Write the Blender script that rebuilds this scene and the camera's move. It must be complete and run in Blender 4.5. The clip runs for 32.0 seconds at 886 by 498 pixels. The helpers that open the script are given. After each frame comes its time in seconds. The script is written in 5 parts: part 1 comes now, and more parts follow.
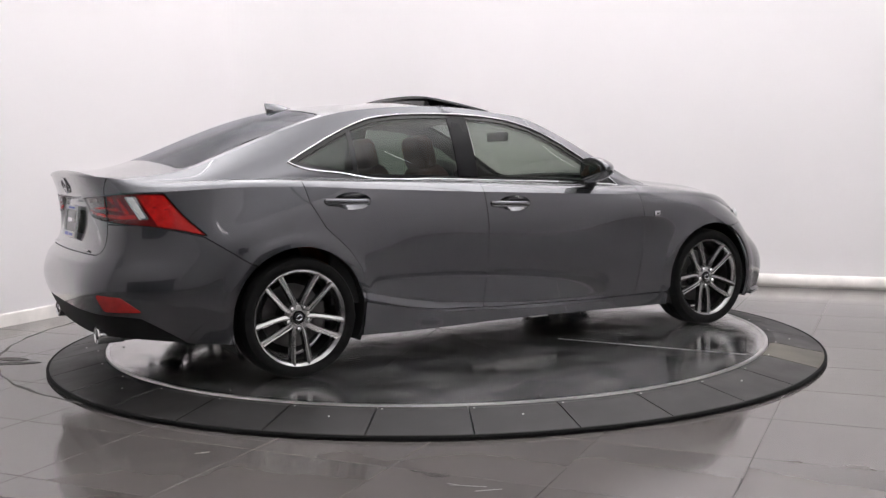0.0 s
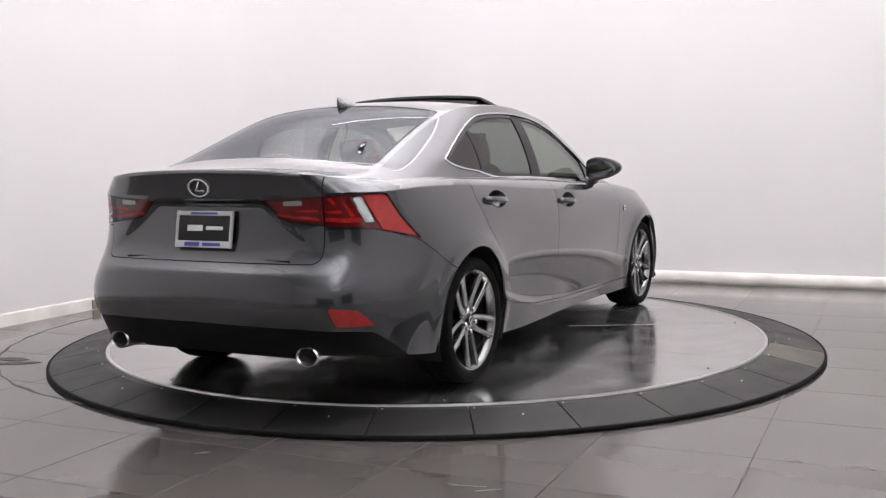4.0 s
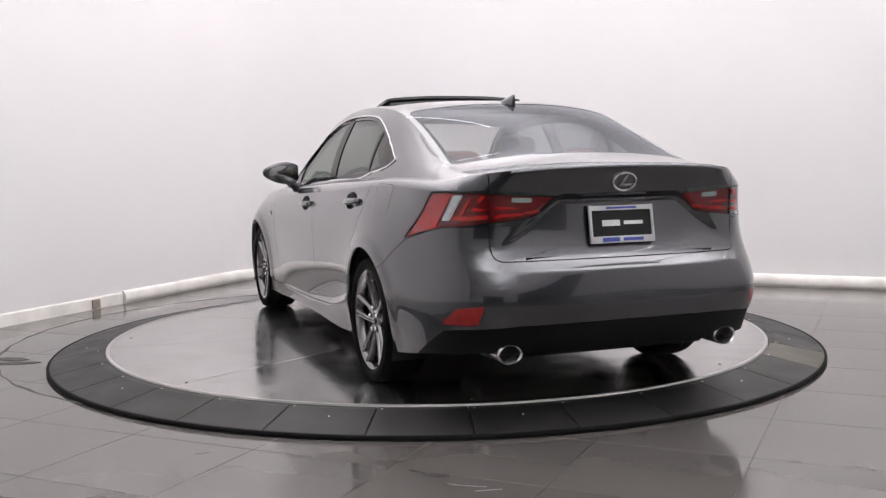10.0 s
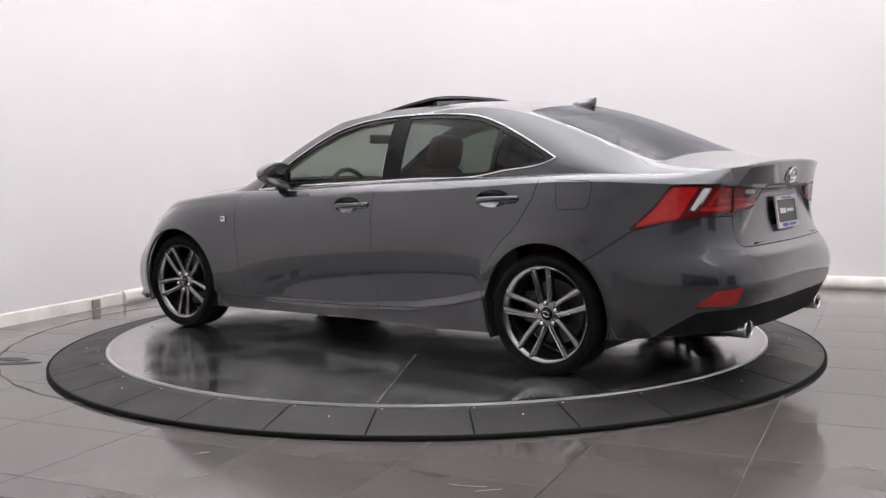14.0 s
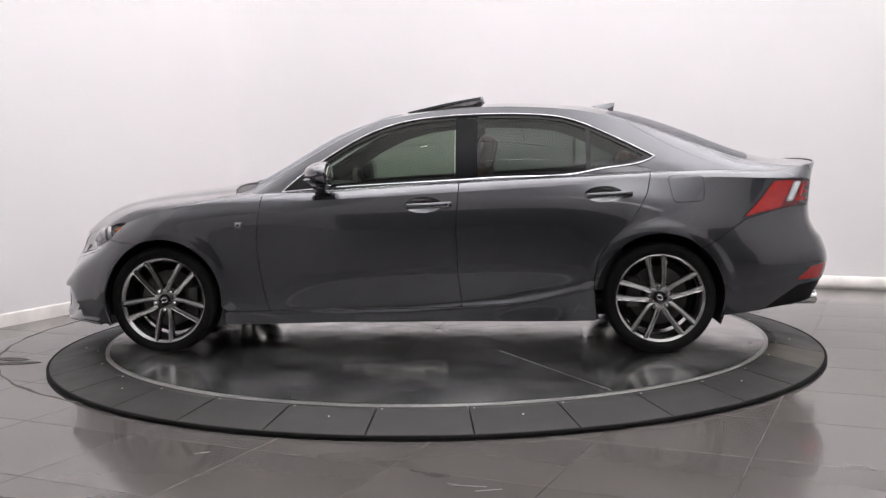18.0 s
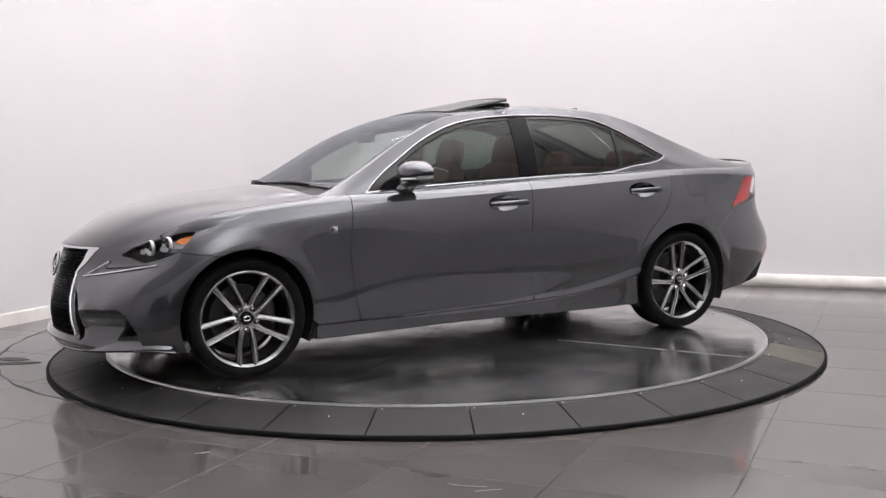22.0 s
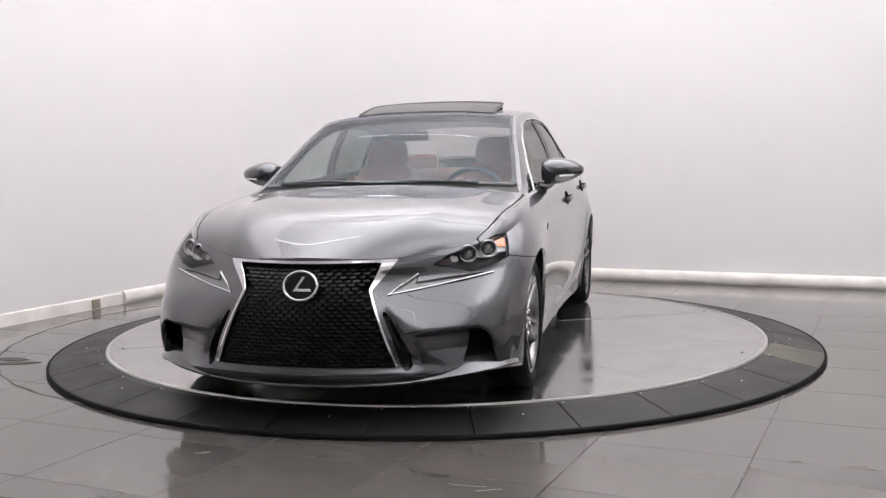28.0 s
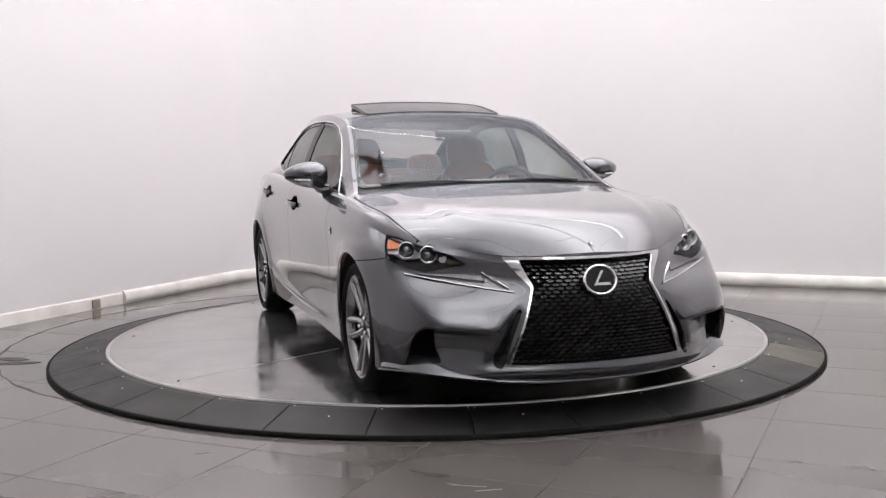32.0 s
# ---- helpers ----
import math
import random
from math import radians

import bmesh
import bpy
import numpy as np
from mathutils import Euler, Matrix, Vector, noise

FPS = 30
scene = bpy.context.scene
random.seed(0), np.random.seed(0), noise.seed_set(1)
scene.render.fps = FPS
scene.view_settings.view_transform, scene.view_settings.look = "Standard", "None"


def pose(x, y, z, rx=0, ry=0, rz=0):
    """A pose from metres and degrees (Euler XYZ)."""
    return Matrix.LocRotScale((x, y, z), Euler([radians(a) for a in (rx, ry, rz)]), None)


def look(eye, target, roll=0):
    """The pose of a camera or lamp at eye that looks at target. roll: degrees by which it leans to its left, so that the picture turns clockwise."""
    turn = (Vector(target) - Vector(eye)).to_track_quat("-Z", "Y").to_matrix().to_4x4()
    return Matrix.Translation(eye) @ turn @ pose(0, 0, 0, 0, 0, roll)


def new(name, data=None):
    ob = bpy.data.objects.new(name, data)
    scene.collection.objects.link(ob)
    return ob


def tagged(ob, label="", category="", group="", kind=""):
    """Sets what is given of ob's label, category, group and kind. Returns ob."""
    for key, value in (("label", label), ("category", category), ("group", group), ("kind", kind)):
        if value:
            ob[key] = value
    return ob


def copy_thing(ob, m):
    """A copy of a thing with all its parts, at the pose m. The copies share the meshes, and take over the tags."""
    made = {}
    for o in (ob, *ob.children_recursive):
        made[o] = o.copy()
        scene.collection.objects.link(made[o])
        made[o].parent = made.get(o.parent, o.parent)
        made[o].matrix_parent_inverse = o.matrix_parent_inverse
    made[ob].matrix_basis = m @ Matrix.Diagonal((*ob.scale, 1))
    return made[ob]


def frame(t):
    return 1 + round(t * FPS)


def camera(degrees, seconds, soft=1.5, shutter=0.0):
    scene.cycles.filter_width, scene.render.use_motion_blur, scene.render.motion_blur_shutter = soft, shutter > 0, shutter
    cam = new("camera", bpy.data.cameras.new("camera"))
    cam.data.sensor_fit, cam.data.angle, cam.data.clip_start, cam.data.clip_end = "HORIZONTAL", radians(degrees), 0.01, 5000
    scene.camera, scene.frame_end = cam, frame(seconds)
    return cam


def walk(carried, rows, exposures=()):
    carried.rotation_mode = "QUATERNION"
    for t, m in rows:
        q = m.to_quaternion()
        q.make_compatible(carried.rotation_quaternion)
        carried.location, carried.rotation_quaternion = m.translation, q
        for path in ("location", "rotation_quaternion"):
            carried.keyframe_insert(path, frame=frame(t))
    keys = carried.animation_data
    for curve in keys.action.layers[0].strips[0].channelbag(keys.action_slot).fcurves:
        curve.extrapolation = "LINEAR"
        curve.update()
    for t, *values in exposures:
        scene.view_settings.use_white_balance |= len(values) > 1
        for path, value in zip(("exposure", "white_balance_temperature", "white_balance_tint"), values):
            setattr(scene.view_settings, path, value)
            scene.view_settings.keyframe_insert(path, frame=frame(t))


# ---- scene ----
cam = camera(47.69, 32.0, soft=1.3)
EYE = Vector((0.0, -6.388, 1.089))
AIM = EYE + Vector((0.00707, 0.99594, -0.08968))
walk(cam, [(0.0, look(EYE, AIM, -0.934)), (32.0, look(EYE, AIM, -0.934))])

# turntable: one turn in about 44 seconds, with the small unevenness of its drive
DRIFT_T = (0, 1.5, 3.5, 5.5, 7, 9, 11, 12.5, 16.5, 18, 20, 22, 24, 25.5, 27.5, 29, 30.5, 32)
DRIFT_A = (0.33, 0.36, -0.05, -0.5, -0.42, 0.0, 0.04, -0.08, 0.2, -0.02, -0.15, 0.05, 0.33, 0.35, 0.2, -0.03, -0.13, -0.15)
CAR_X, CAR_Y = 0.0984, -0.0324


def table_angle(t):
    return 29.489 + 8.09804 * t + float(np.interp(t, DRIFT_T, DRIFT_A))


# ---- light ----
world = bpy.data.worlds.new("studio")
scene.world = world
world.use_nodes = True
world.node_tree.nodes["Background"].inputs[0].default_value = (0.9, 0.92, 1.0, 1)
world.node_tree.nodes["Background"].inputs[1].default_value = 0.15
scene.view_settings.exposure = 0.0

# ---- materials ----


def mat(name, color, rough=0.5, metal=0.0, coat=0.0, vary=0.08, scale=6.0, bump=0.0, bscale=60.0, emit=0.0, rvary=0.0, coat_rough=0.02, spec=0.5, coat_ior=1.5):
    m = bpy.data.materials.new(name)
    m.use_nodes = True
    nt = m.node_tree
    b = nt.nodes["Principled BSDF"]
    b.inputs["Roughness"].default_value = rough
    b.inputs["Metallic"].default_value = metal
    b.inputs["Coat Weight"].default_value = coat
    b.inputs["Coat Roughness"].default_value = coat_rough
    b.inputs["Specular IOR Level"].default_value = spec
    b.inputs["Coat IOR"].default_value = coat_ior
    tc = nt.nodes.new("ShaderNodeTexCoord")
    n1 = nt.nodes.new("ShaderNodeTexNoise")
    n1.inputs["Scale"].default_value, n1.inputs["Detail"].default_value = scale, 6.0
    nt.links.new(tc.outputs["Object"], n1.inputs["Vector"])
    ramp = nt.nodes.new("ShaderNodeValToRGB")
    c = Vector(color)
    ramp.color_ramp.elements[0].position, ramp.color_ramp.elements[1].position = 0.3, 0.7
    ramp.color_ramp.elements[0].color = (*(c * (1 - vary)), 1)
    ramp.color_ramp.elements[1].color = (*(c * (1 + vary)), 1)
    nt.links.new(n1.outputs["Fac"], ramp.inputs["Fac"])
    nt.links.new(ramp.outputs["Color"], b.inputs["Base Color"])
    if rvary:
        mr = nt.nodes.new("ShaderNodeMapRange")
        mr.inputs["From Min"].default_value, mr.inputs["From Max"].default_value = 0.3, 0.7
        mr.inputs["To Min"].default_value, mr.inputs["To Max"].default_value = max(0.0, rough - rvary), rough + rvary
        nt.links.new(n1.outputs["Fac"], mr.inputs["Value"])
        nt.links.new(mr.outputs["Result"], b.inputs["Roughness"])
    if bump:
        n2 = nt.nodes.new("ShaderNodeTexNoise")
        n2.inputs["Scale"].default_value, n2.inputs["Detail"].default_value = bscale, 4.0
        nt.links.new(tc.outputs["Object"], n2.inputs["Vector"])
        bp = nt.nodes.new("ShaderNodeBump")
        bp.inputs["Strength"].default_value, bp.inputs["Distance"].default_value = bump, 0.002
        nt.links.new(n2.outputs["Fac"], bp.inputs["Height"])
        nt.links.new(bp.outputs["Normal"], b.inputs["Normal"])
    if emit:
        b.inputs["Emission Color"].default_value = (*color, 1)
        b.inputs["Emission Strength"].default_value = emit
    return m


def tinted_glass(name, tint, ior=1.5, rough=0.0, sheen=(1, 1, 1)):
    """A thin pane: tinted see-through with a mirror coat by Fresnel."""
    m = bpy.data.materials.new(name)
    m.use_nodes = True
    nt = m.node_tree
    nt.nodes.remove(nt.nodes["Principled BSDF"])
    out = nt.nodes["Material Output"]
    tr, gl, mix, lw, pw, ma = (nt.nodes.new("ShaderNode" + k) for k in ("BsdfTransparent", "BsdfGlossy", "MixShader", "LayerWeight", "Math", "Math"))
    tr.inputs[0].default_value = (*tint, 1)
    gl.inputs[0].default_value = (*sheen, 1)
    gl.inputs["Roughness"].default_value = rough
    f0 = ((ior - 1) / (ior + 1)) ** 2 * 1.1
    pw.operation, pw.inputs[1].default_value = "POWER", 4.2
    ma.operation, ma.inputs[1].default_value, ma.inputs[2].default_value = "MULTIPLY_ADD", 1 - f0, f0
    lw.inputs[0].default_value = 0.5
    nt.links.new(lw.outputs["Facing"], pw.inputs[0])
    nt.links.new(pw.outputs[0], ma.inputs[0])
    nt.links.new(ma.outputs[0], mix.inputs[0])
    nt.links.new(tr.outputs[0], mix.inputs[1])
    nt.links.new(gl.outputs[0], mix.inputs[2])
    nt.links.new(mix.outputs[0], out.inputs[0])
    return m


PAINT = mat("grey_pearl_paint", (0.068, 0.069, 0.079), 0.25, 0.88, 1.0, 0.03, 3.0, coat_ior=1.72, coat_rough=0.045)
BLACK = mat("black_plastic", (0.012, 0.012, 0.013), 0.45, 0, 0, 0.2, 20, 0.1, 400)
GLOSSBLACK = mat("gloss_black", (0.008, 0.008, 0.009), 0.12, 0, 0.0, 0.1, 10, spec=0.4)
CHROME = mat("chrome", (0.78, 0.78, 0.80), 0.09, 1.0, 0, 0.04, 8)
SATIN = mat("satin_wheel_alloy", (0.265, 0.262, 0.262), 0.22, 0.97, 0.3, 0.06, 12, rvary=0.05)
RUBBER = mat("tyre_rubber", (0.007, 0.007, 0.007), 0.8, 0, 0, 0.25, 25, 0.3, 200, spec=0.12)
EMBLEM = mat("silver_emblem", (0.80, 0.80, 0.81), 0.22, 0.9, 0.3, 0.04, 20)
STEEL = mat("brake_steel", (0.11, 0.107, 0.105), 0.35, 1.0, 0, 0.15, 15)
VALANCE = mat("valance_plastic", (0.008, 0.008, 0.008), 0.6, 0, 0, 0.2, 20, spec=0.2)
UNDER = mat("underbody", (0.01, 0.01, 0.01), 0.8, 0, 0, 0.3, 10)
RED = mat("red_lens", (0.58, 0.010, 0.008), 0.22, 0, 1.0, 0.25, 45)
DARKRED = mat("smoked_red_lens", (0.19, 0.007, 0.009), 0.10, 0, 1.0, 0.15, 25)
SMOKED = mat("smoked_clear_lens", (0.38, 0.35, 0.35), 0.25, 0.0, 1.0, 0.08, 60)
CLEAR = mat("clear_lens", (0.80, 0.80, 0.80), 0.25, 0.0, 1.0, 0.08, 60)
AMBER = mat("amber_lens", (0.75, 0.20, 0.03), 0.2, 0, 1.0, 0.1, 40)
REARSIDE = tinted_glass("rear_side_glass", (0.22, 0.26, 0.23), sheen=(0.70, 0.70, 0.70))
GLASS = tinted_glass("tinted_window_glass", (0.34, 0.40, 0.34), sheen=(0.62, 0.62, 0.62))
SCREEN = tinted_glass("windscreen_glass", (0.84, 0.84, 0.83), 1.45, sheen=(0.55, 0.58, 0.63))
REARGLASS = tinted_glass("rear_window_glass", (0.50, 0.47, 0.46), 1.45, sheen=(0.56, 0.58, 0.62))
LENS = tinted_glass("lamp_cover", (0.93, 0.93, 0.93), 1.3, sheen=(0.6, 0.6, 0.62))
LEATHER = mat("tan_leather", (0.19, 0.055, 0.021), 0.5, 0, 0, 0.1, 12, 0.2, 150)
INTERIOR = mat("dark_interior", (0.025, 0.024, 0.025), 0.6, 0, 0, 0.2, 12, 0.2, 200)
WALL = mat("white_painted_wall", (0.80, 0.775, 0.785), 0.6, 0, 0, 0.012, 0.5, 0.05, 40)
BASE = mat("white_baseboard", (0.75, 0.72, 0.69), 0.55, 0, 0, 0.13, 5, 0.05, 40)
CEIL = mat("white_ceiling", (0.72, 0.72, 0.72), 0.8, 0, 0, 0.03, 1)
TILE = mat("polished_grey_tile", (0.104, 0.095, 0.091), 0.10, 0, 0, 0.10, 1.3, 0.012, 6, rvary=0.05, spec=0.62)
GROUT = mat("dark_grout", (0.080, 0.073, 0.069), 0.3, 0, 0, 0.2, 8)
RINGMAT = mat("black_ramp_panel", (0.020, 0.019, 0.019), 0.5, 0, 0, 0.25, 4, 0.15, 120, rvary=0.08, spec=0.3)
DUSTY = mat("dusty_ramp_panel", (0.075, 0.068, 0.052), 0.55, 0, 0, 0.35, 5, 0.15, 120)
DISC = mat("worn_aluminium_table", (0.50, 0.49, 0.485), 0.15, 0.80, 0, 0.14, 4.5, rvary=0.08)
# dull dusty clouds on the table's metal
nt = DISC.node_tree
cloud, tone, at = nt.nodes.new("ShaderNodeTexNoise"), nt.nodes.new("ShaderNodeMapRange"), nt.nodes.new("ShaderNodeTexCoord")
cloud.inputs["Scale"].default_value, cloud.inputs["Detail"].default_value, cloud.inputs["Distortion"].default_value = 3.2, 9.0, 0.9
tone.inputs["From Min"].default_value, tone.inputs["From Max"].default_value = 0.42, 0.64
tone.inputs["To Min"].default_value, tone.inputs["To Max"].default_value = 0.965, 0.85
nt.links.new(at.outputs["Object"], cloud.inputs["Vector"])
nt.links.new(cloud.outputs["Fac"], tone.inputs["Value"])
nt.links.new(tone.outputs["Result"], nt.nodes["Principled BSDF"].inputs["Metallic"])
DISCEDGE = mat("bright_aluminium_edge", (0.62, 0.61, 0.60), 0.28, 1.0, 0, 0.1, 6)
MARK = mat("dark_scuff", (0.05, 0.047, 0.045), 0.7, 0, 0, 0.3, 12)

# ---- mesh tools ----


def finish(me, name, material, parent, label=""):
    ob = new(name, me)
    if material:
        me.materials.append(material)
    if parent:
        ob.parent = parent
    if label:
        tagged(ob, label)
    return ob


def part(name, bm, material, parent, label="", smooth=True):
    me = bpy.data.meshes.new(name)
    bm.normal_update()
    bm.to_mesh(me)
    bm.free()
    for f in me.polygons:
        f.use_smooth = smooth
    if smooth:
        me.set_sharp_from_angle(angle=radians(38))
    return finish(me, name, material, parent, label)


def thing(name, label, category, group="", kind="", m=None):
    ob = new(name)
    tagged(ob, label, category, group, kind)
    if m is not None:
        ob.matrix_basis = m
    return ob


def box(sx, sy, sz, x=0, y=0, z=0, bevel=0.0, segs=2, m=None, bm=None):
    """A bevelled box, its centre at x, y, z."""
    own = bmesh.new()
    bmesh.ops.create_cube(own, size=1.0, matrix=Matrix.Diagonal((sx, sy, sz, 1)))
    if bevel:
        bmesh.ops.bevel(own, geom=own.edges[:], offset=bevel, segments=segs, affect="EDGES", profile=0.6)
    bmesh.ops.transform(own, matrix=Matrix.Translation((x, y, z)) @ (m or Matrix()), verts=own.verts[:])
    return own if bm is None else join(bm, own)


def join(bm, other):
    """Adds the bmesh other to bm."""
    tmp = bpy.data.meshes.new("tmp")
    other.to_mesh(tmp)
    other.free()
    bm.from_mesh(tmp)
    bpy.data.meshes.remove(tmp)
    return bm


def lathe(profile, segs=64, axis="Y", closed=False):
    """Turns a profile of (radius, along) round an axis."""
    bm = bmesh.new()
    rings = []
    for r, h in profile:
        ring = []
        for i in range(segs):
            a = 2 * math.pi * i / segs
            c, s = r * math.cos(a), r * math.sin(a)
            ring.append(bm.verts.new((c, h, s) if axis == "Y" else (c, s, h) if axis == "Z" else (h, c, s)))
        rings.append(ring)
    pairs = list(zip(rings, rings[1:])) + ([(rings[-1], rings[0])] if closed else [])
    for a, b in pairs:
        for i in range(segs):
            j = (i + 1) % segs
            bm.faces.new((a[i], a[j], b[j], b[i]))
    bmesh.ops.recalc_face_normals(bm, faces=bm.faces[:])
    return bm


def tube(points, radius, sides=8, closed=False, flat=1.0):
    """A tube along points; flat squashes it across."""
    bm = bmesh.new()
    pts = [Vector(q) for q in points]
    rings = []
    n = len(pts)
    for i, q in enumerate(pts):
        a = pts[(i - 1) % n] if closed else pts[max(i - 1, 0)]
        b = pts[(i + 1) % n] if closed else pts[min(i + 1, n - 1)]
        d = (b - a).normalized()
        up = Vector((0, 0, 1)) if abs(d.z) < 0.9 else Vector((1, 0, 0))
        s = d.cross(up).normalized()
        u = s.cross(d)
        rings.append([bm.verts.new(q + s * (radius * flat * math.cos(2 * math.pi * k / sides)) + u * (radius * math.sin(2 * math.pi * k / sides))) for k in range(sides)])
    for i in range(n if closed else n - 1):
        a, b = rings[i], rings[(i + 1) % n]
        for k in range(sides):
            j = (k + 1) % sides
            bm.faces.new((a[k], a[j], b[j], b[k]))
    if not closed:
        bm.faces.new(rings[0][::-1])
        bm.faces.new(rings[-1])
    bmesh.ops.recalc_face_normals(bm, faces=bm.faces[:])
    return bm


def prism(outline, depth, m=None, bevel=0.0):
    """A plate: a plane outline (x, y) with thickness along z."""
    bm = bmesh.new()
    low = [bm.verts.new((x, y, 0)) for x, y in outline]
    face = bm.faces.new(low)
    r = bmesh.ops.extrude_face_region(bm, geom=[face])
    bmesh.ops.translate(bm, vec=(0, 0, depth), verts=[v for v in r["geom"] if isinstance(v, bmesh.types.BMVert)])
    bmesh.ops.recalc_face_normals(bm, faces=bm.faces[:])
    if bevel:
        bmesh.ops.bevel(bm, geom=bm.edges[:], offset=bevel, segments=2, affect="EDGES", profile=0.6)
    if m is not None:
        bmesh.ops.transform(bm, matrix=m, verts=bm.verts[:])
    return bm


# ---- skins: dense sheets with normals that are cut along outlines ----


def cubic(t, y, q):
    """A smooth (C2) curve through y at t, at the places q."""
    t, y, q = np.asarray(t, float), np.asarray(y, float), np.asarray(q, float)
    n, h = len(t), np.diff(t)
    a, r = np.eye(n), np.zeros((n, y.shape[1]))
    for i in range(1, n - 1):
        a[i, i - 1], a[i, i], a[i, i + 1] = h[i - 1], 2 * (h[i - 1] + h[i]), h[i]
        r[i] = 6 * ((y[i + 1] - y[i]) / h[i] - (y[i] - y[i - 1]) / h[i - 1])
    k = np.linalg.solve(a, r)
    i = np.clip(np.searchsorted(t, q) - 1, 0, n - 2)
    u, v, hh = (t[i + 1] - q)[:, None], (q - t[i])[:, None], h[i][:, None]
    return (k[i] * u**3 + k[i + 1] * v**3) / (6 * hh) + (y[i] / hh - k[i] * hh / 6) * u + (y[i + 1] / hh - k[i + 1] * hh / 6) * v


class Skin:
    """Points, normals, plan coordinates and triangles of a sheet."""

    def __init__(self, p, n, c, t):
        self.p, self.n, self.c, self.t = p, n, c, t

    @staticmethod
    def grid(p, c, flip=False):
        nu, nv = p.shape[:2]
        n = np.cross(np.gradient(p, axis=0), np.gradient(p, axis=1))
        n[np.abs(p[..., 1]) < 1e-5, 1] = 0.0
        n /= np.linalg.norm(n, axis=2, keepdims=True) + 1e-12
        i = (np.arange(nu - 1)[:, None] * nv + np.arange(nv - 1)).ravel()
        t = np.concatenate([np.stack([i, i + nv, i + nv + 1], 1), np.stack([i, i + nv + 1, i + 1], 1)])
        if flip:
            n, t = -n, t[:, ::-1]
        return Skin(p.reshape(-1, 3), n.reshape(-1, 3), c.reshape(nu * nv, -1), t)

    def cut(self, f):
        """Keeps the side on which f is below 0."""
        f = np.where(np.abs(f) < 1e-7, 1e-7, f)
        inside = f < 0
        k = inside[self.t].sum(1)
        tris = [self.t[k == 3]]
        p, n, c = [self.p], [self.n], [self.c]
        base, made, add, cnt = len(self.p), {}, [], 0

        def mid(a, b):
            nonlocal cnt
            key = (a, b) if a < b else (b, a)
            if key not in made:
                w = f[key[0]] / (f[key[0]] - f[key[1]])
                add.append((key[0], key[1], w))
                made[key] = base + cnt
                cnt += 1
            return made[key]

        extra = []
        for tri in self.t[(k == 1) | (k == 2)]:
            s = [bool(inside[v]) for v in tri]
            if sum(s) == 1:
                j = s.index(True)
                a, b, d = tri[j], tri[(j + 1) % 3], tri[(j + 2) % 3]
                extra.append((a, mid(a, b), mid(a, d)))
            else:
                j = s.index(False)
                a, b, d = tri[j], tri[(j + 1) % 3], tri[(j + 2) % 3]
                x, y = mid(a, b), mid(a, d)
                extra += [(x, b, d), (x, d, y)]
        if add:
            ia, ib, w = (np.array(v) for v in zip(*add))
            w = w[:, None]
            for src in (p, n, c):
                src.append(src[0][ia] * (1 - w) + src[0][ib] * w)
        if extra:
            tris.append(np.array(extra))
        s = Skin(np.concatenate(p), np.concatenate(n), np.concatenate(c), np.concatenate(tris))
        return s.tidy()

    def tidy(self):
        used, inv = np.unique(self.t, return_inverse=True)
        return Skin(self.p[used], self.n[used], self.c[used], inv.reshape(self.t.shape))

    def push(self, d):
        return Skin(self.p + self.n * d, self.n, self.c, self.t)

    def plus(self, o):
        return Skin(np.concatenate([self.p, o.p]), np.concatenate([self.n, o.n]), np.concatenate([self.c, o.c]), np.concatenate([self.t, o.t + len(self.p)]))

    def mirror(self):
        f = np.array([1, -1, 1])
        return Skin(self.p * f, self.n * f, self.c, self.t[:, ::-1])

    def both(self):
        return self.plus(self.mirror())

    def mesh(self, name, flange=0.012):
        """A mesh with an edge turned inwards by flange all round."""
        p, n, t = self.p, self.n / (np.linalg.norm(self.n, axis=1, keepdims=True) + 1e-12), self.t
        if flange and len(t):
            e = np.concatenate([t[:, [0, 1]], t[:, [1, 2]], t[:, [2, 0]]])
            _, inv, cnt = np.unique(np.sort(e, axis=1), axis=0, return_inverse=True, return_counts=True)
            b = e[cnt[inv.ravel()] == 1]
            b = b[~((np.abs(p[b[:, 0], 1]) < 1e-4) & (np.abs(p[b[:, 1], 1]) < 1e-4))]
            a0, a1, n0, n1 = p[b[:, 0]], p[b[:, 1]], n[b[:, 0]], n[b[:, 1]]
            out = np.cross(a1 - a0, (n0 + n1) / 2)
            out /= np.linalg.norm(out, axis=1, keepdims=True) + 1e-12
            k, m = len(p), len(b)
            i = k + np.arange(m)
            p = np.concatenate([p, a0, a1, a1 - n1 * flange, a0 - n0 * flange])
            n = np.concatenate([n, (out + n0), (out + n1), out, out])
            n /= np.linalg.norm(n, axis=1, keepdims=True) + 1e-12
            t = np.concatenate([t, np.stack([i + m, i, i + 2 * m], 1), np.stack([i, i + 3 * m, i + 2 * m], 1)])
        me = bpy.data.meshes.new(name)
        me.from_pydata(p.tolist(), [], t.tolist())
        me.polygons.foreach_set("use_smooth", np.ones(len(t), bool))
        me.update()
        me.normals_split_custom_set_from_vertices(n.tolist())
        return me


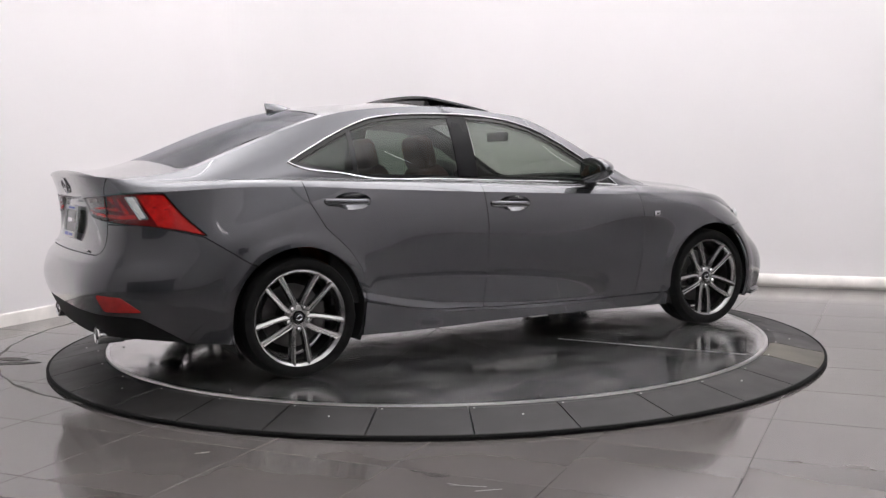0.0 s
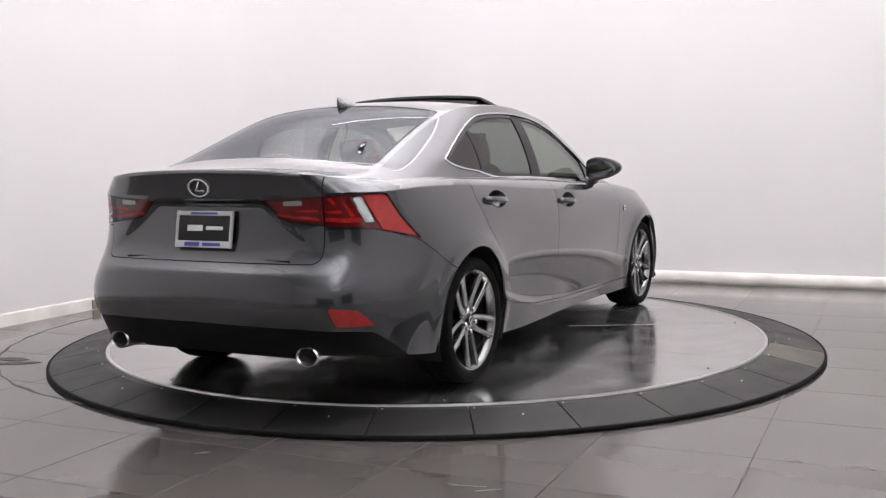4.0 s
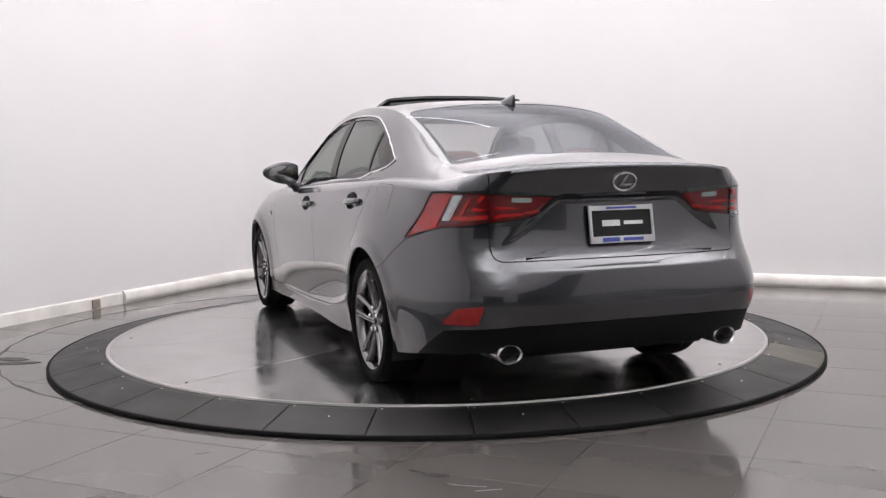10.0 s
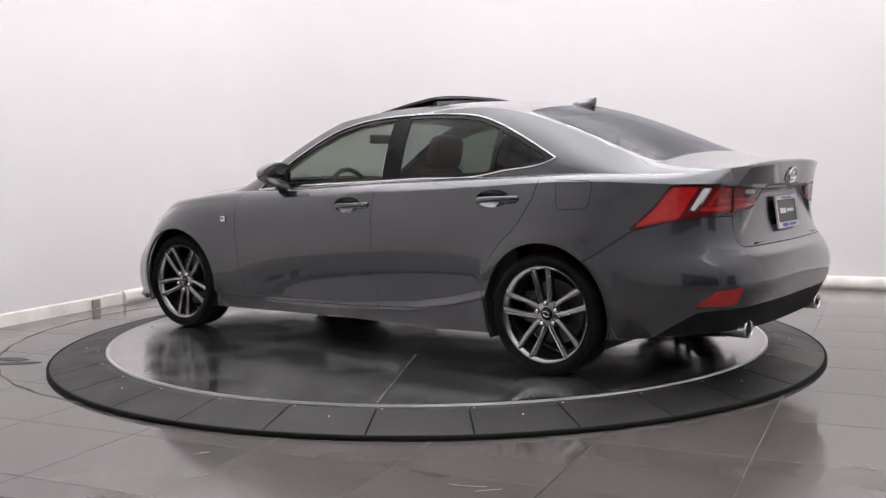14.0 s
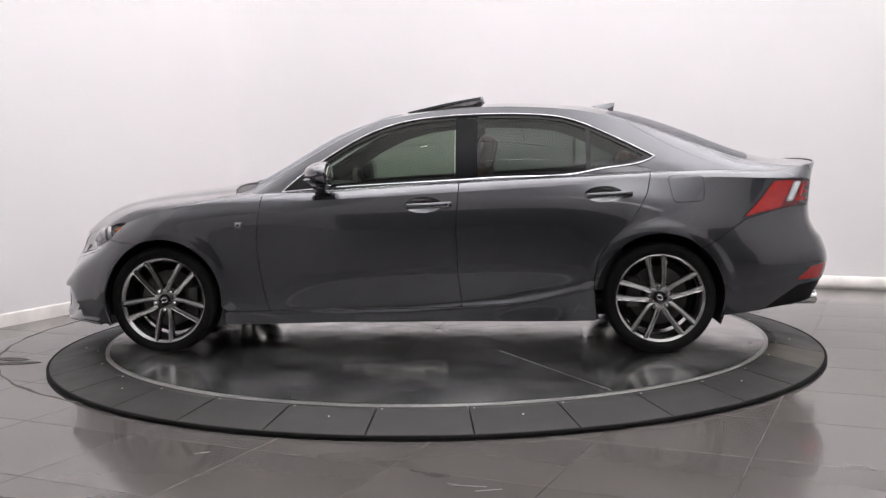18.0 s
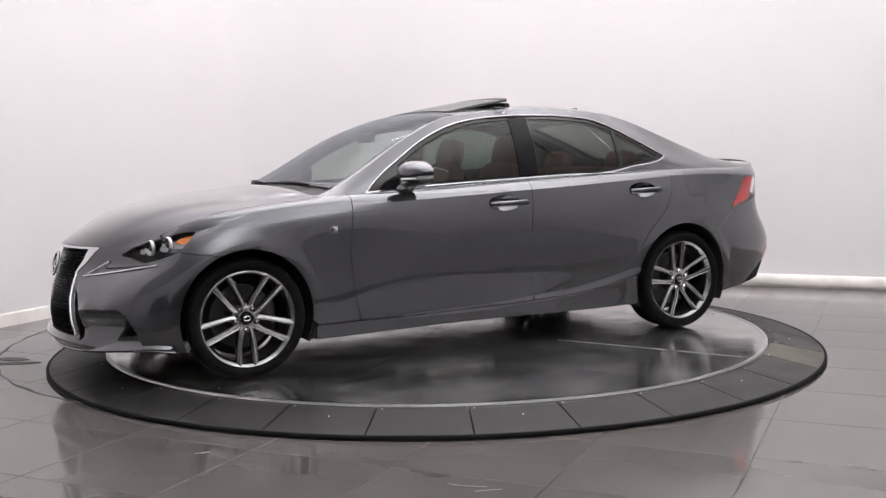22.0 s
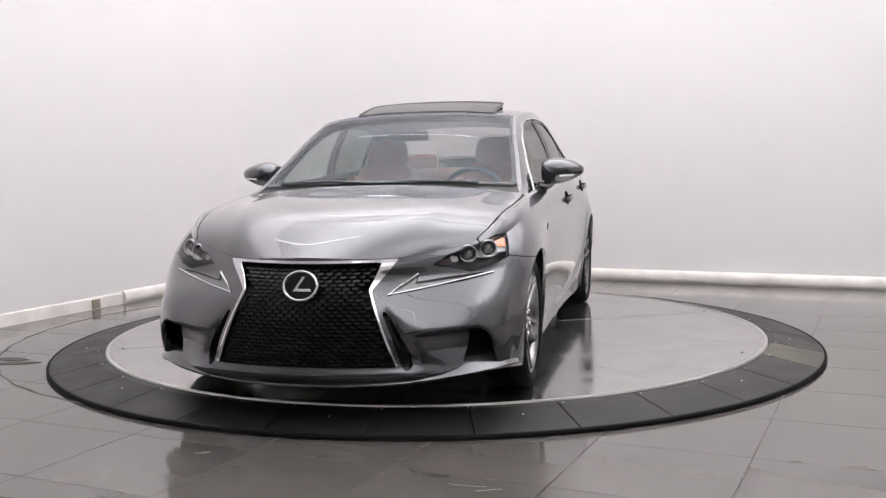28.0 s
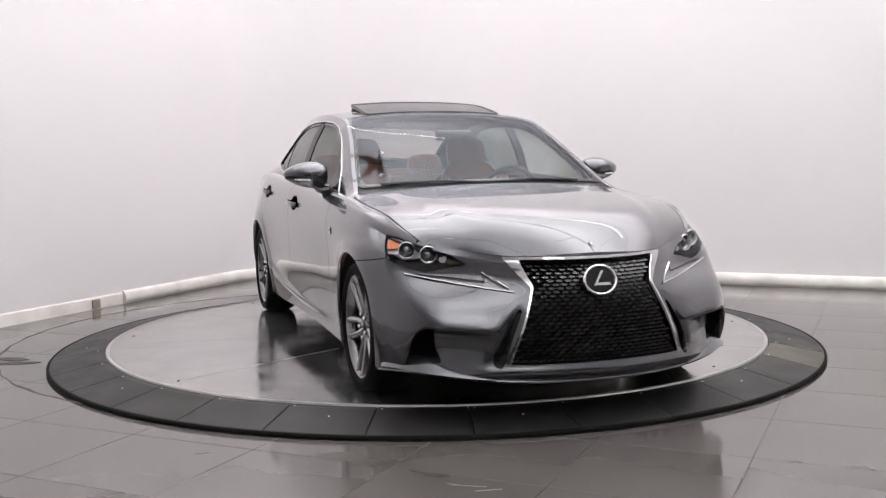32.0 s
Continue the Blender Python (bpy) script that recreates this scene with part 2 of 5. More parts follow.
def sdf(pts, poly):
    """Signed distance from points to a closed outline, below 0 inside."""
    pts, poly = np.asarray(pts, float), np.asarray(poly, float)
    d, ins = np.full(len(pts), 1e9), np.zeros(len(pts), bool)
    for a, b in zip(poly, np.roll(poly, -1, axis=0)):
        e, w = b - a, pts - a
        h = np.clip((w @ e) / (e @ e + 1e-12), 0, 1)
        d = np.minimum(d, ((w - h[:, None] * e) ** 2).sum(1))
        c = ((a[1] <= pts[:, 1]) & (b[1] > pts[:, 1])) | ((b[1] <= pts[:, 1]) & (a[1] > pts[:, 1]))
        if abs(e[1]) > 1e-12:
            ins ^= c & (pts[:, 0] < a[0] + (pts[:, 1] - a[1]) / e[1] * e[0])
    return np.sqrt(d) * np.where(ins, -1, 1)


def rounded(pts, r=0.02, n=5):
    """An outline with its corners rounded."""
    pts, out = [Vector(q) for q in pts], []
    for i, q in enumerate(pts):
        a, b = pts[i - 1] - q, pts[(i + 1) % len(pts)] - q
        k = min(r, a.length * 0.45, b.length * 0.45)
        s, e = q + a.normalized() * k, q + b.normalized() * k
        for j in range(n + 1):
            w = j / n
            out.append(tuple(s * (1 - w) ** 2 + q * (2 * w * (1 - w)) + e * w**2))
    return out


# ---- the car's body lines, from the nose's middle round the flank to the tail's middle ----
ROW_BOTTOM = [(2.200, 0, .150), (2.140, .40, .158), (2.03, .64, .178), (1.87, .81, .190), (1.735, .855, .176), (1.40, .86, .172), (1.03, .852, .168), (.5, .843, .175),
              (-.3, .850, .182), (-1.03, .868, .185), (-1.40, .85, .200), (-1.75, .845, .210), (-2.05, .80, .248), (-2.24, .68, .268), (-2.315, .40, .262), (-2.33, 0, .262)]
ROW_LOW = [(2.23, 0, .30), (2.158, .41, .30), (2.06, .635, .31), (1.93, .797, .33), (1.75, .868, .33), (1.40, .892, .33), (1.03, .865, .30), (.5, .846, .262),
           (-.3, .846, .278), (-1.03, .870, .36), (-1.40, .895, .35), (-1.75, .872, .35), (-2.05, .815, .36), (-2.282, .695, .38), (-2.375, .40, .385), (-2.385, 0, .385)]
ROW_MID = [(2.20, 0, .47), (2.128, .38, .46), (2.04, .590, .46), (1.925, .768, .47), (1.75, .860, .49), (1.40, .905, .52), (1.03, .876, .48), (.5, .868, .46),
           (-.3, .868, .46), (-1.03, .885, .50), (-1.40, .908, .53), (-1.75, .880, .52), (-2.05, .825, .50), (-2.305, .705, .50), (-2.398, .40, .50), (-2.405, 0, .50)]
ROW_HIGH = [(2.162, 0, .615), (2.068, .335, .590), (1.935, .53, .590), (1.825, .72, .595), (1.715, .828, .63), (1.40, .898, .675), (1.03, .885, .68), (.5, .880, .67),
            (-.3, .880, .66), (-1.03, .888, .67), (-1.40, .902, .69), (-1.75, .872, .67), (-2.05, .80, .64), (-2.27, .69, .625), (-2.375, .40, .615), (-2.395, 0, .615)]
ROW_UPPER = [(2.150, 0, .645), (2.050, .345, .640), (1.912, .54, .645), (1.800, .71, .665), (1.675, .802, .70), (1.40, .868, .765), (1.03, .878, .79), (.5, .876, .80),
             (-.3, .876, .81), (-1.03, .876, .83), (-1.4, .872, .84), (-1.75, .838, .82), (-2.05, .78, .77), (-2.235, .675, .71), (-2.315, .40, .68), (-2.33, 0, .68)]
ROW_CREASE = [(2.146, 0, .66), (2.043, .345, .652), (1.905, .535, .670), (1.785, .695, .705), (1.64, .775, .745), (1.40, .832, .815), (1.03, .850, .845), (.5, .858, .868),
              (-.3, .858, .905), (-1.03, .848, .943), (-1.40, .832, .963), (-1.75, .805, .965), (-2.05, .765, .955), (-2.232, .66, .955), (-2.31, .40, .945), (-2.322, 0, .945)]
ROW_BELT = [(2.140, 0, .680), (2.036, .345, .670), (1.895, .525, .692), (1.770, .675, .735), (1.64, .735, .797), (1.40, .775, .850), (1.03, .785, .893), (.5, .775, .925),
            (-.3, .772, .968), (-1.03, .765, .995), (-1.40, .755, 1.005), (-1.75, .735, 1.005), (-2.05, .70, 1.005), (-2.25, .60, 1.025), (-2.345, .38, 1.045), (-2.355, 0, 1.055)]
# the top: middle line (x, z) and edge (x, y, z), from the bonnet's lip to the boot's
TOP_MID = [(2.138, .684), (2.00, .762), (1.80, .842), (1.50, .899), (1.25, .925), (1.07, .952), (.97, .972), (.75, 1.09), (.48, 1.243), (.22, 1.335),
           (.08, 1.370), (-.35, 1.418), (-.80, 1.415), (-1.18, 1.376), (-1.50, 1.290), (-1.78, 1.180), (-1.92, 1.125), (-2.05, 1.083), (-2.2, 1.058), (-2.355, 1.055)]
TOP_EDGE = [(1.77, .675, .737), (1.67, .718, .787), (1.51, .747, .840), (1.32, .765, .868), (1.13, .772, .89), (.98, .765, .905), (.86, .735, .945), (.66, .695, 1.055), (.41, .64, 1.20), (.20, .605, 1.300),
            (.05, .595, 1.335), (-.35, .60, 1.378), (-.80, .60, 1.370), (-1.12, .592, 1.325), (-1.42, .60, 1.225), (-1.70, .625, 1.118), (-1.85, .645, 1.065), (-1.98, .655, 1.04), (-2.12, .645, 1.025), (-2.25, .60, 1.025)]

ROWS = [np.array(r) for r in (ROW_BOTTOM, ROW_LOW, ROW_MID, ROW_HIGH, ROW_UPPER, ROW_CREASE, ROW_BELT)]
STEP = np.concatenate([[0], np.cumsum(np.linalg.norm(np.diff(ROWS[3], axis=0), axis=1))])


def along(row, u):
    """A body line, mirrored beyond both ends so that it crosses the middle squarely; u in stations, 0 to 15."""
    q = np.interp(u, np.arange(16), STEP)
    f = np.array([1, -1, 1])
    ext = np.concatenate([(row[1:4] * f)[::-1], row, (row[-4:-1] * f)[::-1]])
    t = np.concatenate([-STEP[1:4][::-1], STEP, 2 * STEP[-1] - STEP[-4:-1][::-1]])
    return cubic(t, ext, q)


NU = 420
U = np.interp(np.linspace(0, STEP[-1], NU), STEP, np.arange(16))
LINES = np.stack([along(r, U) for r in ROWS])
V = np.linspace(0, 1, 64)


def rib(points):
    """A smooth curve up the body through its lines, evenly stepped."""
    q = np.concatenate([[0], np.cumsum(np.linalg.norm(np.diff(points, axis=0), axis=1) ** 0.8)])
    return cubic(q, points, V * q[-1])


def creased(points, k):
    """The same with a sharp fold at line k."""
    q = np.concatenate([[0], np.cumsum(np.linalg.norm(np.diff(points, axis=0), axis=1) ** 0.8)])
    v = V * q[-1]
    return np.where((v < q[k])[:, None], cubic(q[:k + 1], points[:k + 1], np.minimum(v, q[k])), cubic(q[k:], points[k:], np.maximum(v, q[k])))


def ramp(x, a, b):
    w = np.clip((x - a) / (b - a), 0, 1)
    return w * w * (3 - 2 * w)


FOLD = np.maximum(ramp(U, 11.2, 12.6), 0.75 * ramp(U, 0.9, 2.0) * ramp(-U, -4.3, -3.2))
LOWER = np.stack([rib(LINES[:6, i]) * (1 - w) + creased(LINES[:6, i], 3) * w for i, w in enumerate(FOLD)])
for cx, rad in ((1.40, .343), (-1.40, .350)):
    dist = np.hypot(LOWER[..., 0] - cx, LOWER[..., 2] - .318)
    near = (LOWER[..., 1] > .6) * np.clip((.93 - LOWER[..., 2]) / .2, 0, 1)
    LOWER[..., 1] += near * 0.009 / (1 + np.exp((dist - rad - .052) / .012))
# the sill's edge, rising towards the rear wheel
sill_z = np.interp(LOWER[..., 0], [-1.10, -1.04, -.78, -.57, 0, .9], [.395, .371, .308, .270, .230, .22])
below = sill_z - LOWER[..., 2]
LOWER[..., 1] += (0.012 * ramp(below, -.040, .0) - 0.14 * np.maximum(below, 0)) * ramp(LOWER[..., 0], -1.14, -1.0) * ramp(-LOWER[..., 0], -.8, -.1)
# the hollow under the fold of the lower nose, deepest at its outer end
hy, hz = LOWER[..., 1], LOWER[..., 2]
fold_z = np.interp(hy, [.43, .725, .755, .83], [.366, .382, .36, .195])
depth = np.interp(hy, [.44, .52, .62, .70, .755, .80], [0, .030, .070, .085, .045, 0])
fall = ramp(fold_z - hz, 0, .022) * np.clip((hz - .186) / .10, 0, 1) ** 0.8
brow = 0.020 * np.exp(-((hz - fold_z - .008) / .045) ** 2) * np.where(hz > fold_z, 1, 1 - ramp(fold_z - hz, 0, .05)) * ramp(hy, .40, .52) * ramp(-hy, -.77, -.66)
LOWER[..., 0] += (U < 4.2)[:, None] * brow * (hz > .25)
LOWER[..., 0] -= (U < 4.2)[:, None] * depth * fall
# the scoop beside the grille
scoop_y = np.interp(hz, [.20, .28, .37, .47, .52], [.462, .440, .396, .348, .325])
scoop_w = np.interp(hz, [.20, .28, .37, .47], [.026, .036, .030, .014])
LOWER[..., 0] -= (U < 4.2)[:, None] * 0.016 * np.exp(-np.abs((hy - scoop_y) / scoop_w) ** 2.4) * ramp(hz, .190, .280) * ramp(-hz, -.52, -.36)
# the rounded chin under the grille
LOWER[..., 0] += (U < 4.2)[:, None] * 0.024 * np.exp(-((hz - .194) / .026) ** 2) * (1 - ramp(hy, .46, .60))
# the boot's plate field: leans inwards to a sharp upper edge, between folds that run down from the lamps
rz, ry = LOWER[..., 2], LOWER[..., 1]
fold_y = np.interp(rz, [.69, .925], [.57, .29])
lean_in = .036 * np.clip((rz - .69) / .215, 0, 1) * (1 - ramp(rz, .905, .935))
LOWER[..., 0] += (U > 11.8)[:, None] * (rz > .68) * lean_in * (1 - ramp(ry, fold_y - .03, fold_y + .04))
SHOULDER = LINES[5][:, None] * (1 - np.linspace(0, 1, 12))[None, :, None] + LINES[6][:, None] * np.linspace(0, 1, 12)[None, :, None]
bulge = (np.linspace(0, 1, 12) * (1 - np.linspace(0, 1, 12)))[None, :, None] * np.array([0, 0.03, 0.03])
SHOULDER = SHOULDER + bulge * np.clip((U - 3) / 2, 0, 1)[:, None, None] * np.clip((13.2 - U) / 2, 0, 1)[:, None, None]


def coords(g):
    uu = np.broadcast_to(U[:, None], g.shape[:2])
    return np.concatenate([g, uu[..., None], np.interp(uu, np.arange(16), STEP)[..., None]], 2)


ring = Skin.grid(LOWER, coords(LOWER), False)
shoulder = Skin.grid(SHOULDER, coords(SHOULDER), False)
RING = ring.plus(shoulder)

A = np.linspace(0, 19, 380)
st = np.arange(20)
tm, te = cubic(st, np.array(TOP_MID), A), cubic(st, np.array(TOP_EDGE), A)
Wt = np.linspace(0, 1, 44)
TOP = np.zeros((len(A), len(Wt), 3))
TOP[..., 0] = tm[:, :1] + (te[:, :1] - tm[:, :1]) * Wt[None] ** 2.6
TOP[..., 1] = te[:, 1:2] * Wt[None]
TOP[..., 2] = tm[:, 1:2] + (te[:, 2:3] - tm[:, 1:2]) * Wt[None] ** 2.4
# the bonnet's raised middle, spreading towards the screen
wv = (0.56 + 0.055 * A)[:, None]
TOP[..., 2] += (0.015 / (1 + np.exp((Wt[None] - wv) / 0.030)) - 0.006) * (np.clip(A / 1.6, 0, 1) * np.clip((5.6 - A) / 1.2, 0, 1))[:, None]
for row, sel, fade in ((0, slice(0, 84), np.clip(1 - A / 2.5, 0, 1) ** 2), (-1, slice(NU - 70, NU), np.clip((A - 17.0) / 2.0, 0, 1) ** 2)):
    g = LINES[6][sel]
    o = np.argsort(g[:, 1])
    y = np.clip(TOP[row, :, 1], 0, g[:, 1].max())
    goal = np.stack([np.interp(y, g[o, 1], g[o, k]) for k in range(3)], 1)
    goal[:, 1] = TOP[row, :, 1]
    TOP = TOP + fade[:, None, None] * (goal - TOP[row])[None]
cc = np.concatenate([TOP, np.broadcast_to(A[:, None, None], TOP.shape[:2] + (1,)), np.broadcast_to(Wt[None, :, None], TOP.shape[:2] + (1,))], 2)
TOPSKIN = Skin.grid(TOP, cc, True)

# the flank between the belt and the roof's edge
edge = TOP[:, -1]
belt_side = LINES[6][(U > 2.4) & (U < 13.3)]
o = np.argsort(belt_side[:, 0])
bx = np.clip(edge[:, 0], belt_side[:, 0].min(), belt_side[:, 0].max())
belt = np.stack([bx, np.interp(bx, belt_side[o, 0], belt_side[o, 1]), np.interp(bx, belt_side[o, 0], belt_side[o, 2])], 1)
Wg = np.linspace(0, 1, 40)
GREEN = belt[:, None] * (1 - Wg)[None, :, None] + edge[:, None] * Wg[None, :, None]
tall = np.clip(np.linalg.norm(edge - belt, axis=1) / 0.4, 0, 1)
GREEN[..., 1] += tall[:, None] * 0.10 * (Wg * (1 - Wg))[None]
gc = np.concatenate([GREEN, np.broadcast_to(A[:, None, None], GREEN.shape[:2] + (1,)), np.broadcast_to(Wg[None, :, None], GREEN.shape[:2] + (1,))], 2)
GREENSKIN = Skin.grid(GREEN, gc, False)

# ---- the studio: a room whose tiles and walls stand turned against the camera ----
TURN = -25.0
ROOM = pose(0, 0, 0, 0, 0, TURN)
FLOOR_Z, CEIL_Z = -0.07, 5.6
N0, N1, M0, M1 = -3.18, 8.0, -11.0, 3.35


def room_box(name, n0, n1, m0, m1, z0, z1, material, label, category, bevel=0.0):
    ob = part(name, box(n1 - n0, m1 - m0, z1 - z0, (n0 + n1) / 2, (m0 + m1) / 2, (z0 + z1) / 2, bevel), material, None, label, False)
    ob.matrix_basis = ROOM
    return tagged(ob, label, category, kind="structure")


def build_room():
    room_box("ground", N0 - .2, N1 + .2, M0 - .2, M1 + .2, FLOOR_Z - 0.15, FLOOR_Z - 0.006, GROUT, "dark grout bed under the polished floor tiles", "floor")
    cn, cm = 2.4, 1.25
    line = [(N0, M0)]
    for k in range(41):
        a = math.pi - math.pi / 2 * k / 40
        line.append((N0 + cn + cn * math.cos(a), M1 - cm + cm * math.sin(a)))
    line += [(N1, M1), (N1, M1 + .15), (N0 - .15, M1 + .15), (N0 - .15, M0)]
    w = part("wall_backdrop", prism(line, CEIL_Z - FLOOR_Z + 0.01, Matrix.Translation((0, 0, FLOOR_Z - 0.01))), WALL, None, smooth=False)
    w.matrix_basis = ROOM
    tagged(w, "white painted studio wall with a rounded corner", "wall", kind="structure")
    # unseen walls that close the room, toned to steer reflections on the car
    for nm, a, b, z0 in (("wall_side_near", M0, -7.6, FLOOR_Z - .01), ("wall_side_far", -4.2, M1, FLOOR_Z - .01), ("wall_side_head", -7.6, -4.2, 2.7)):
        room_box(nm, N1, N1 + .12, a, b, z0, CEIL_Z, DIMWALL, "plain unseen side wall, pale but toned down for reflections", "wall")
    # unseen gate, added as a dark field for the car to reflect
    room_box("reflection_gate_2", N1 + .06, N1 + .10, -7.6, -4.2, FLOOR_Z - .01, 2.7, UNSEENGATE, "unseen dark gate in the side wall, added for dark reflections", "gate")
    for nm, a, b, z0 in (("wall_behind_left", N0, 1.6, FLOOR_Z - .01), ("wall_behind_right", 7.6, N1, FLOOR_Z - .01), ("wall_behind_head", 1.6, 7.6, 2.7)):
        room_box(nm, a, b, M0 - .12, M0, z0, CEIL_Z, DIMWALL, "plain unseen wall round the wide gate, pale but toned down for reflections", "wall")
    # unseen roller gate in the wall behind, added so the paint reflects dark
    door = room_box("reflection_gate_1", 1.6, 7.6, M0 - .12, M0 - .08, FLOOR_Z - .01, 2.7, UNSEENGATE, "unseen dark roller gate, added for dark reflections on the car", "gate")
    slat = box(6.0, .03, .19, 0, 0, 0, .008, 2)
    me = bpy.data.meshes.new("slat")
    slat.to_mesh(me)
    slat.free()
    me.materials.append(UNSEENGATE)
    for k in range(14):
        ob = new("slat", me)
        ob.parent = door
        ob.matrix_basis = pose(4.6, M0 - .062, FLOOR_Z + .095 + .195 * k)
    room_box("ceiling", N0 - .12, N1 + .12, M0 - .12, M1 + .12, CEIL_Z, CEIL_Z + .12, CEIL, "plain studio ceiling", "ceiling")
    # baseboard, in three lengths
    flat = [(0, 0), (0.014, 0), (0.014, 0.084), (0.011, 0.092), (0.005, 0.097), (0, 0.097)]
    prof = [(0, 0), (0.030, 0), (0.042, 0.014), (0.047, 0.038), (0.045, 0.064), (0.036, 0.088), (0.020, 0.103), (0, 0.108)]

    def base(name, a, b, inward, prof=prof):
        bm = bmesh.new()
        d = Vector(inward).to_3d()
        ra = [bm.verts.new(Vector((*a, FLOOR_Z)) + d * q + Vector((0, 0, h))) for q, h in prof]
        rb = [bm.verts.new(Vector((*b, FLOOR_Z)) + d * q + Vector((0, 0, h))) for q, h in prof]
        for i in range(len(prof)):
            j = (i + 1) % len(prof)
            bm.faces.new((ra[i], ra[j], rb[j], rb[i]))
        bm.faces.new(ra), bm.faces.new(rb[::-1])
        bmesh.ops.recalc_face_normals(bm, faces=bm.faces[:])
        ob = part(name, bm, BASE, None)
        ob.matrix_basis = ROOM
        return tagged(ob, "scuffed white baseboard along the studio wall", "baseboard", "baseboards", "structure")

    base("baseboard", (N0, M0), (N0, 0.62), (1, 0), flat)
    base("baseboard", (N0 - .004, 0.625), (N0 - .004, M1 - cm), (1, 0))
    base("baseboard", (N0 + cn, M1), (N1, M1), (0, -1))
    # the rounded piece in the corner
    bm = bmesh.new()
    rows = []
    for k in range(41):
        a = math.pi - math.pi / 2 * k / 40
        c = Vector((N0 + cn, M1 - cm, FLOOR_Z))
        rows.append([bm.verts.new(c + Vector(((cn - q) * math.cos(a), (cm - q) * math.sin(a), h))) for q, h in prof])
    for a, b in zip(rows, rows[1:]):
        for i in range(len(prof)):
            j = (i + 1) % len(prof)
            bm.faces.new((a[i], a[j], b[j], b[i]))
    bmesh.ops.recalc_face_normals(bm, faces=bm.faces[:])
    ob = part("baseboard", bm, BASE, None)
    ob.matrix_basis = ROOM
    tagged(ob, "scuffed white baseboard along the studio wall", "baseboard", "baseboards", "structure")


def build_outlet():
    ob = part("cable_cover", box(.012, .085, .075, 0, 0, 0, .003), TAPE, None)
    ob.matrix_basis = ROOM @ pose(N0 + .026, .30, FLOOR_Z + .045)
    tagged(ob, "brown tape patch on the white baseboard", "tape patch")


def build_floor():
    floor = thing("floor", "polished grey stone tile floor with thin dark joints", "floor", kind="structure", m=ROOM)
    sn, sm, gap = 0.622, 0.612, 0.003
    me = bpy.data.meshes.new("tile")
    bm = box(sn - gap, sm - gap, 0.02, 0, 0, FLOOR_Z - 0.01, 0.0012, 1)
    bm.to_mesh(me)
    bm.free()
    me.materials.append(TILE)
    joined = bmesh.new()
    n = 0.34 - 6 * sn
    i = 0
    while n < N1 + sn:
        m = -3.12 - 15 * sm
        while m < M1 + sm:
            cx, cy = n + sn / 2, m + sm / 2
            if N0 - sn / 2 < cx < N1 + sn / 2 and M0 - sm / 2 < cy < M1 + sm / 2:
                if -3.3 < cx < 4.2 and -4.6 < cy < 3.6 and i < 150:
                    ob = new("tile", me)
                    ob.parent, ob.location = floor, (cx, cy, 0)
                    i += 1
                else:
                    join(joined, box(sn - gap, sm - gap, 0.02, cx, cy, FLOOR_Z - 0.01))
            m += sm
        n += sn
    tagged(part("far_tiles", joined, TILE, floor, smooth=False), kind="stuff")
    # an old round scuff line left beside the table, and a black smudge on it
    bm = bmesh.new()
    pts = []
    for k in range(70):
        a = radians(112 + k * 2.2)
        r = 2.248 + 0.006 * math.sin(k * 1.7)
        pts.append((-0.5265 + r * math.cos(a), 0.3223 + r * math.sin(a), FLOOR_Z + 0.001, 0.007 + 0.004 * math.sin(k * 0.9)))
    vs = []
    for x, y, z, w in pts:
        d = Vector((x + 0.5265, y - 0.3223, 0)).normalized() * w
        vs.append((bm.verts.new((x - d.x, y - d.y, z)), bm.verts.new((x + d.x, y + d.y, z))))
    for (a, b), (c, d) in zip(vs, vs[1:]):
        bm.faces.new((a, b, d, c))
    tagged(part("scuff_mark", bm, MARK, None), "dark curved scuff line on the polished floor tiles", "scuff mark", kind="structure")
    bm = bmesh.new()
    for x, y, rx, ry, an in ((-2.56, -0.42, 0.10, 0.018, 0.5), (-2.50, -0.55, 0.16, 0.014, -0.5), (-2.62, -.58, .06, .02, .2)):
        vs = [bm.verts.new((x + rx * math.cos(k * .4488 + an) * (1 + .2 * math.sin(k * 3)) , y + ry * 3 * math.sin(k * .4488), FLOOR_Z + 0.002)) for k in range(14)]
        bm.faces.new(vs)
    tagged(part("floor_smudge", bm, MARK, None), "small black smudge on the scuff line of the floor", "smudge", kind="structure")


def build_scratches():
    for x, y, l, w, an in ((0.10, -2.92, .07, .004, -12), (0.17, -2.97, .05, .005, 10), (0.05, -2.90, .03, .003, -30), (-.95, -2.45, .03, .004, 20)):
        ob = part("floor_scratch", prism([(l * math.cos(k * .7854) * (1 + .3 * (k % 2)), w * math.sin(k * .7854)) for k in range(8)], .0006), CHALK, None, smooth=False)
        ob.matrix_basis = pose(x, y, FLOOR_Z + .0008, 0, 0, an)
        tagged(ob, "small worn scratch on the polished floor tiles", "scratch", "floor scratches", "structure")


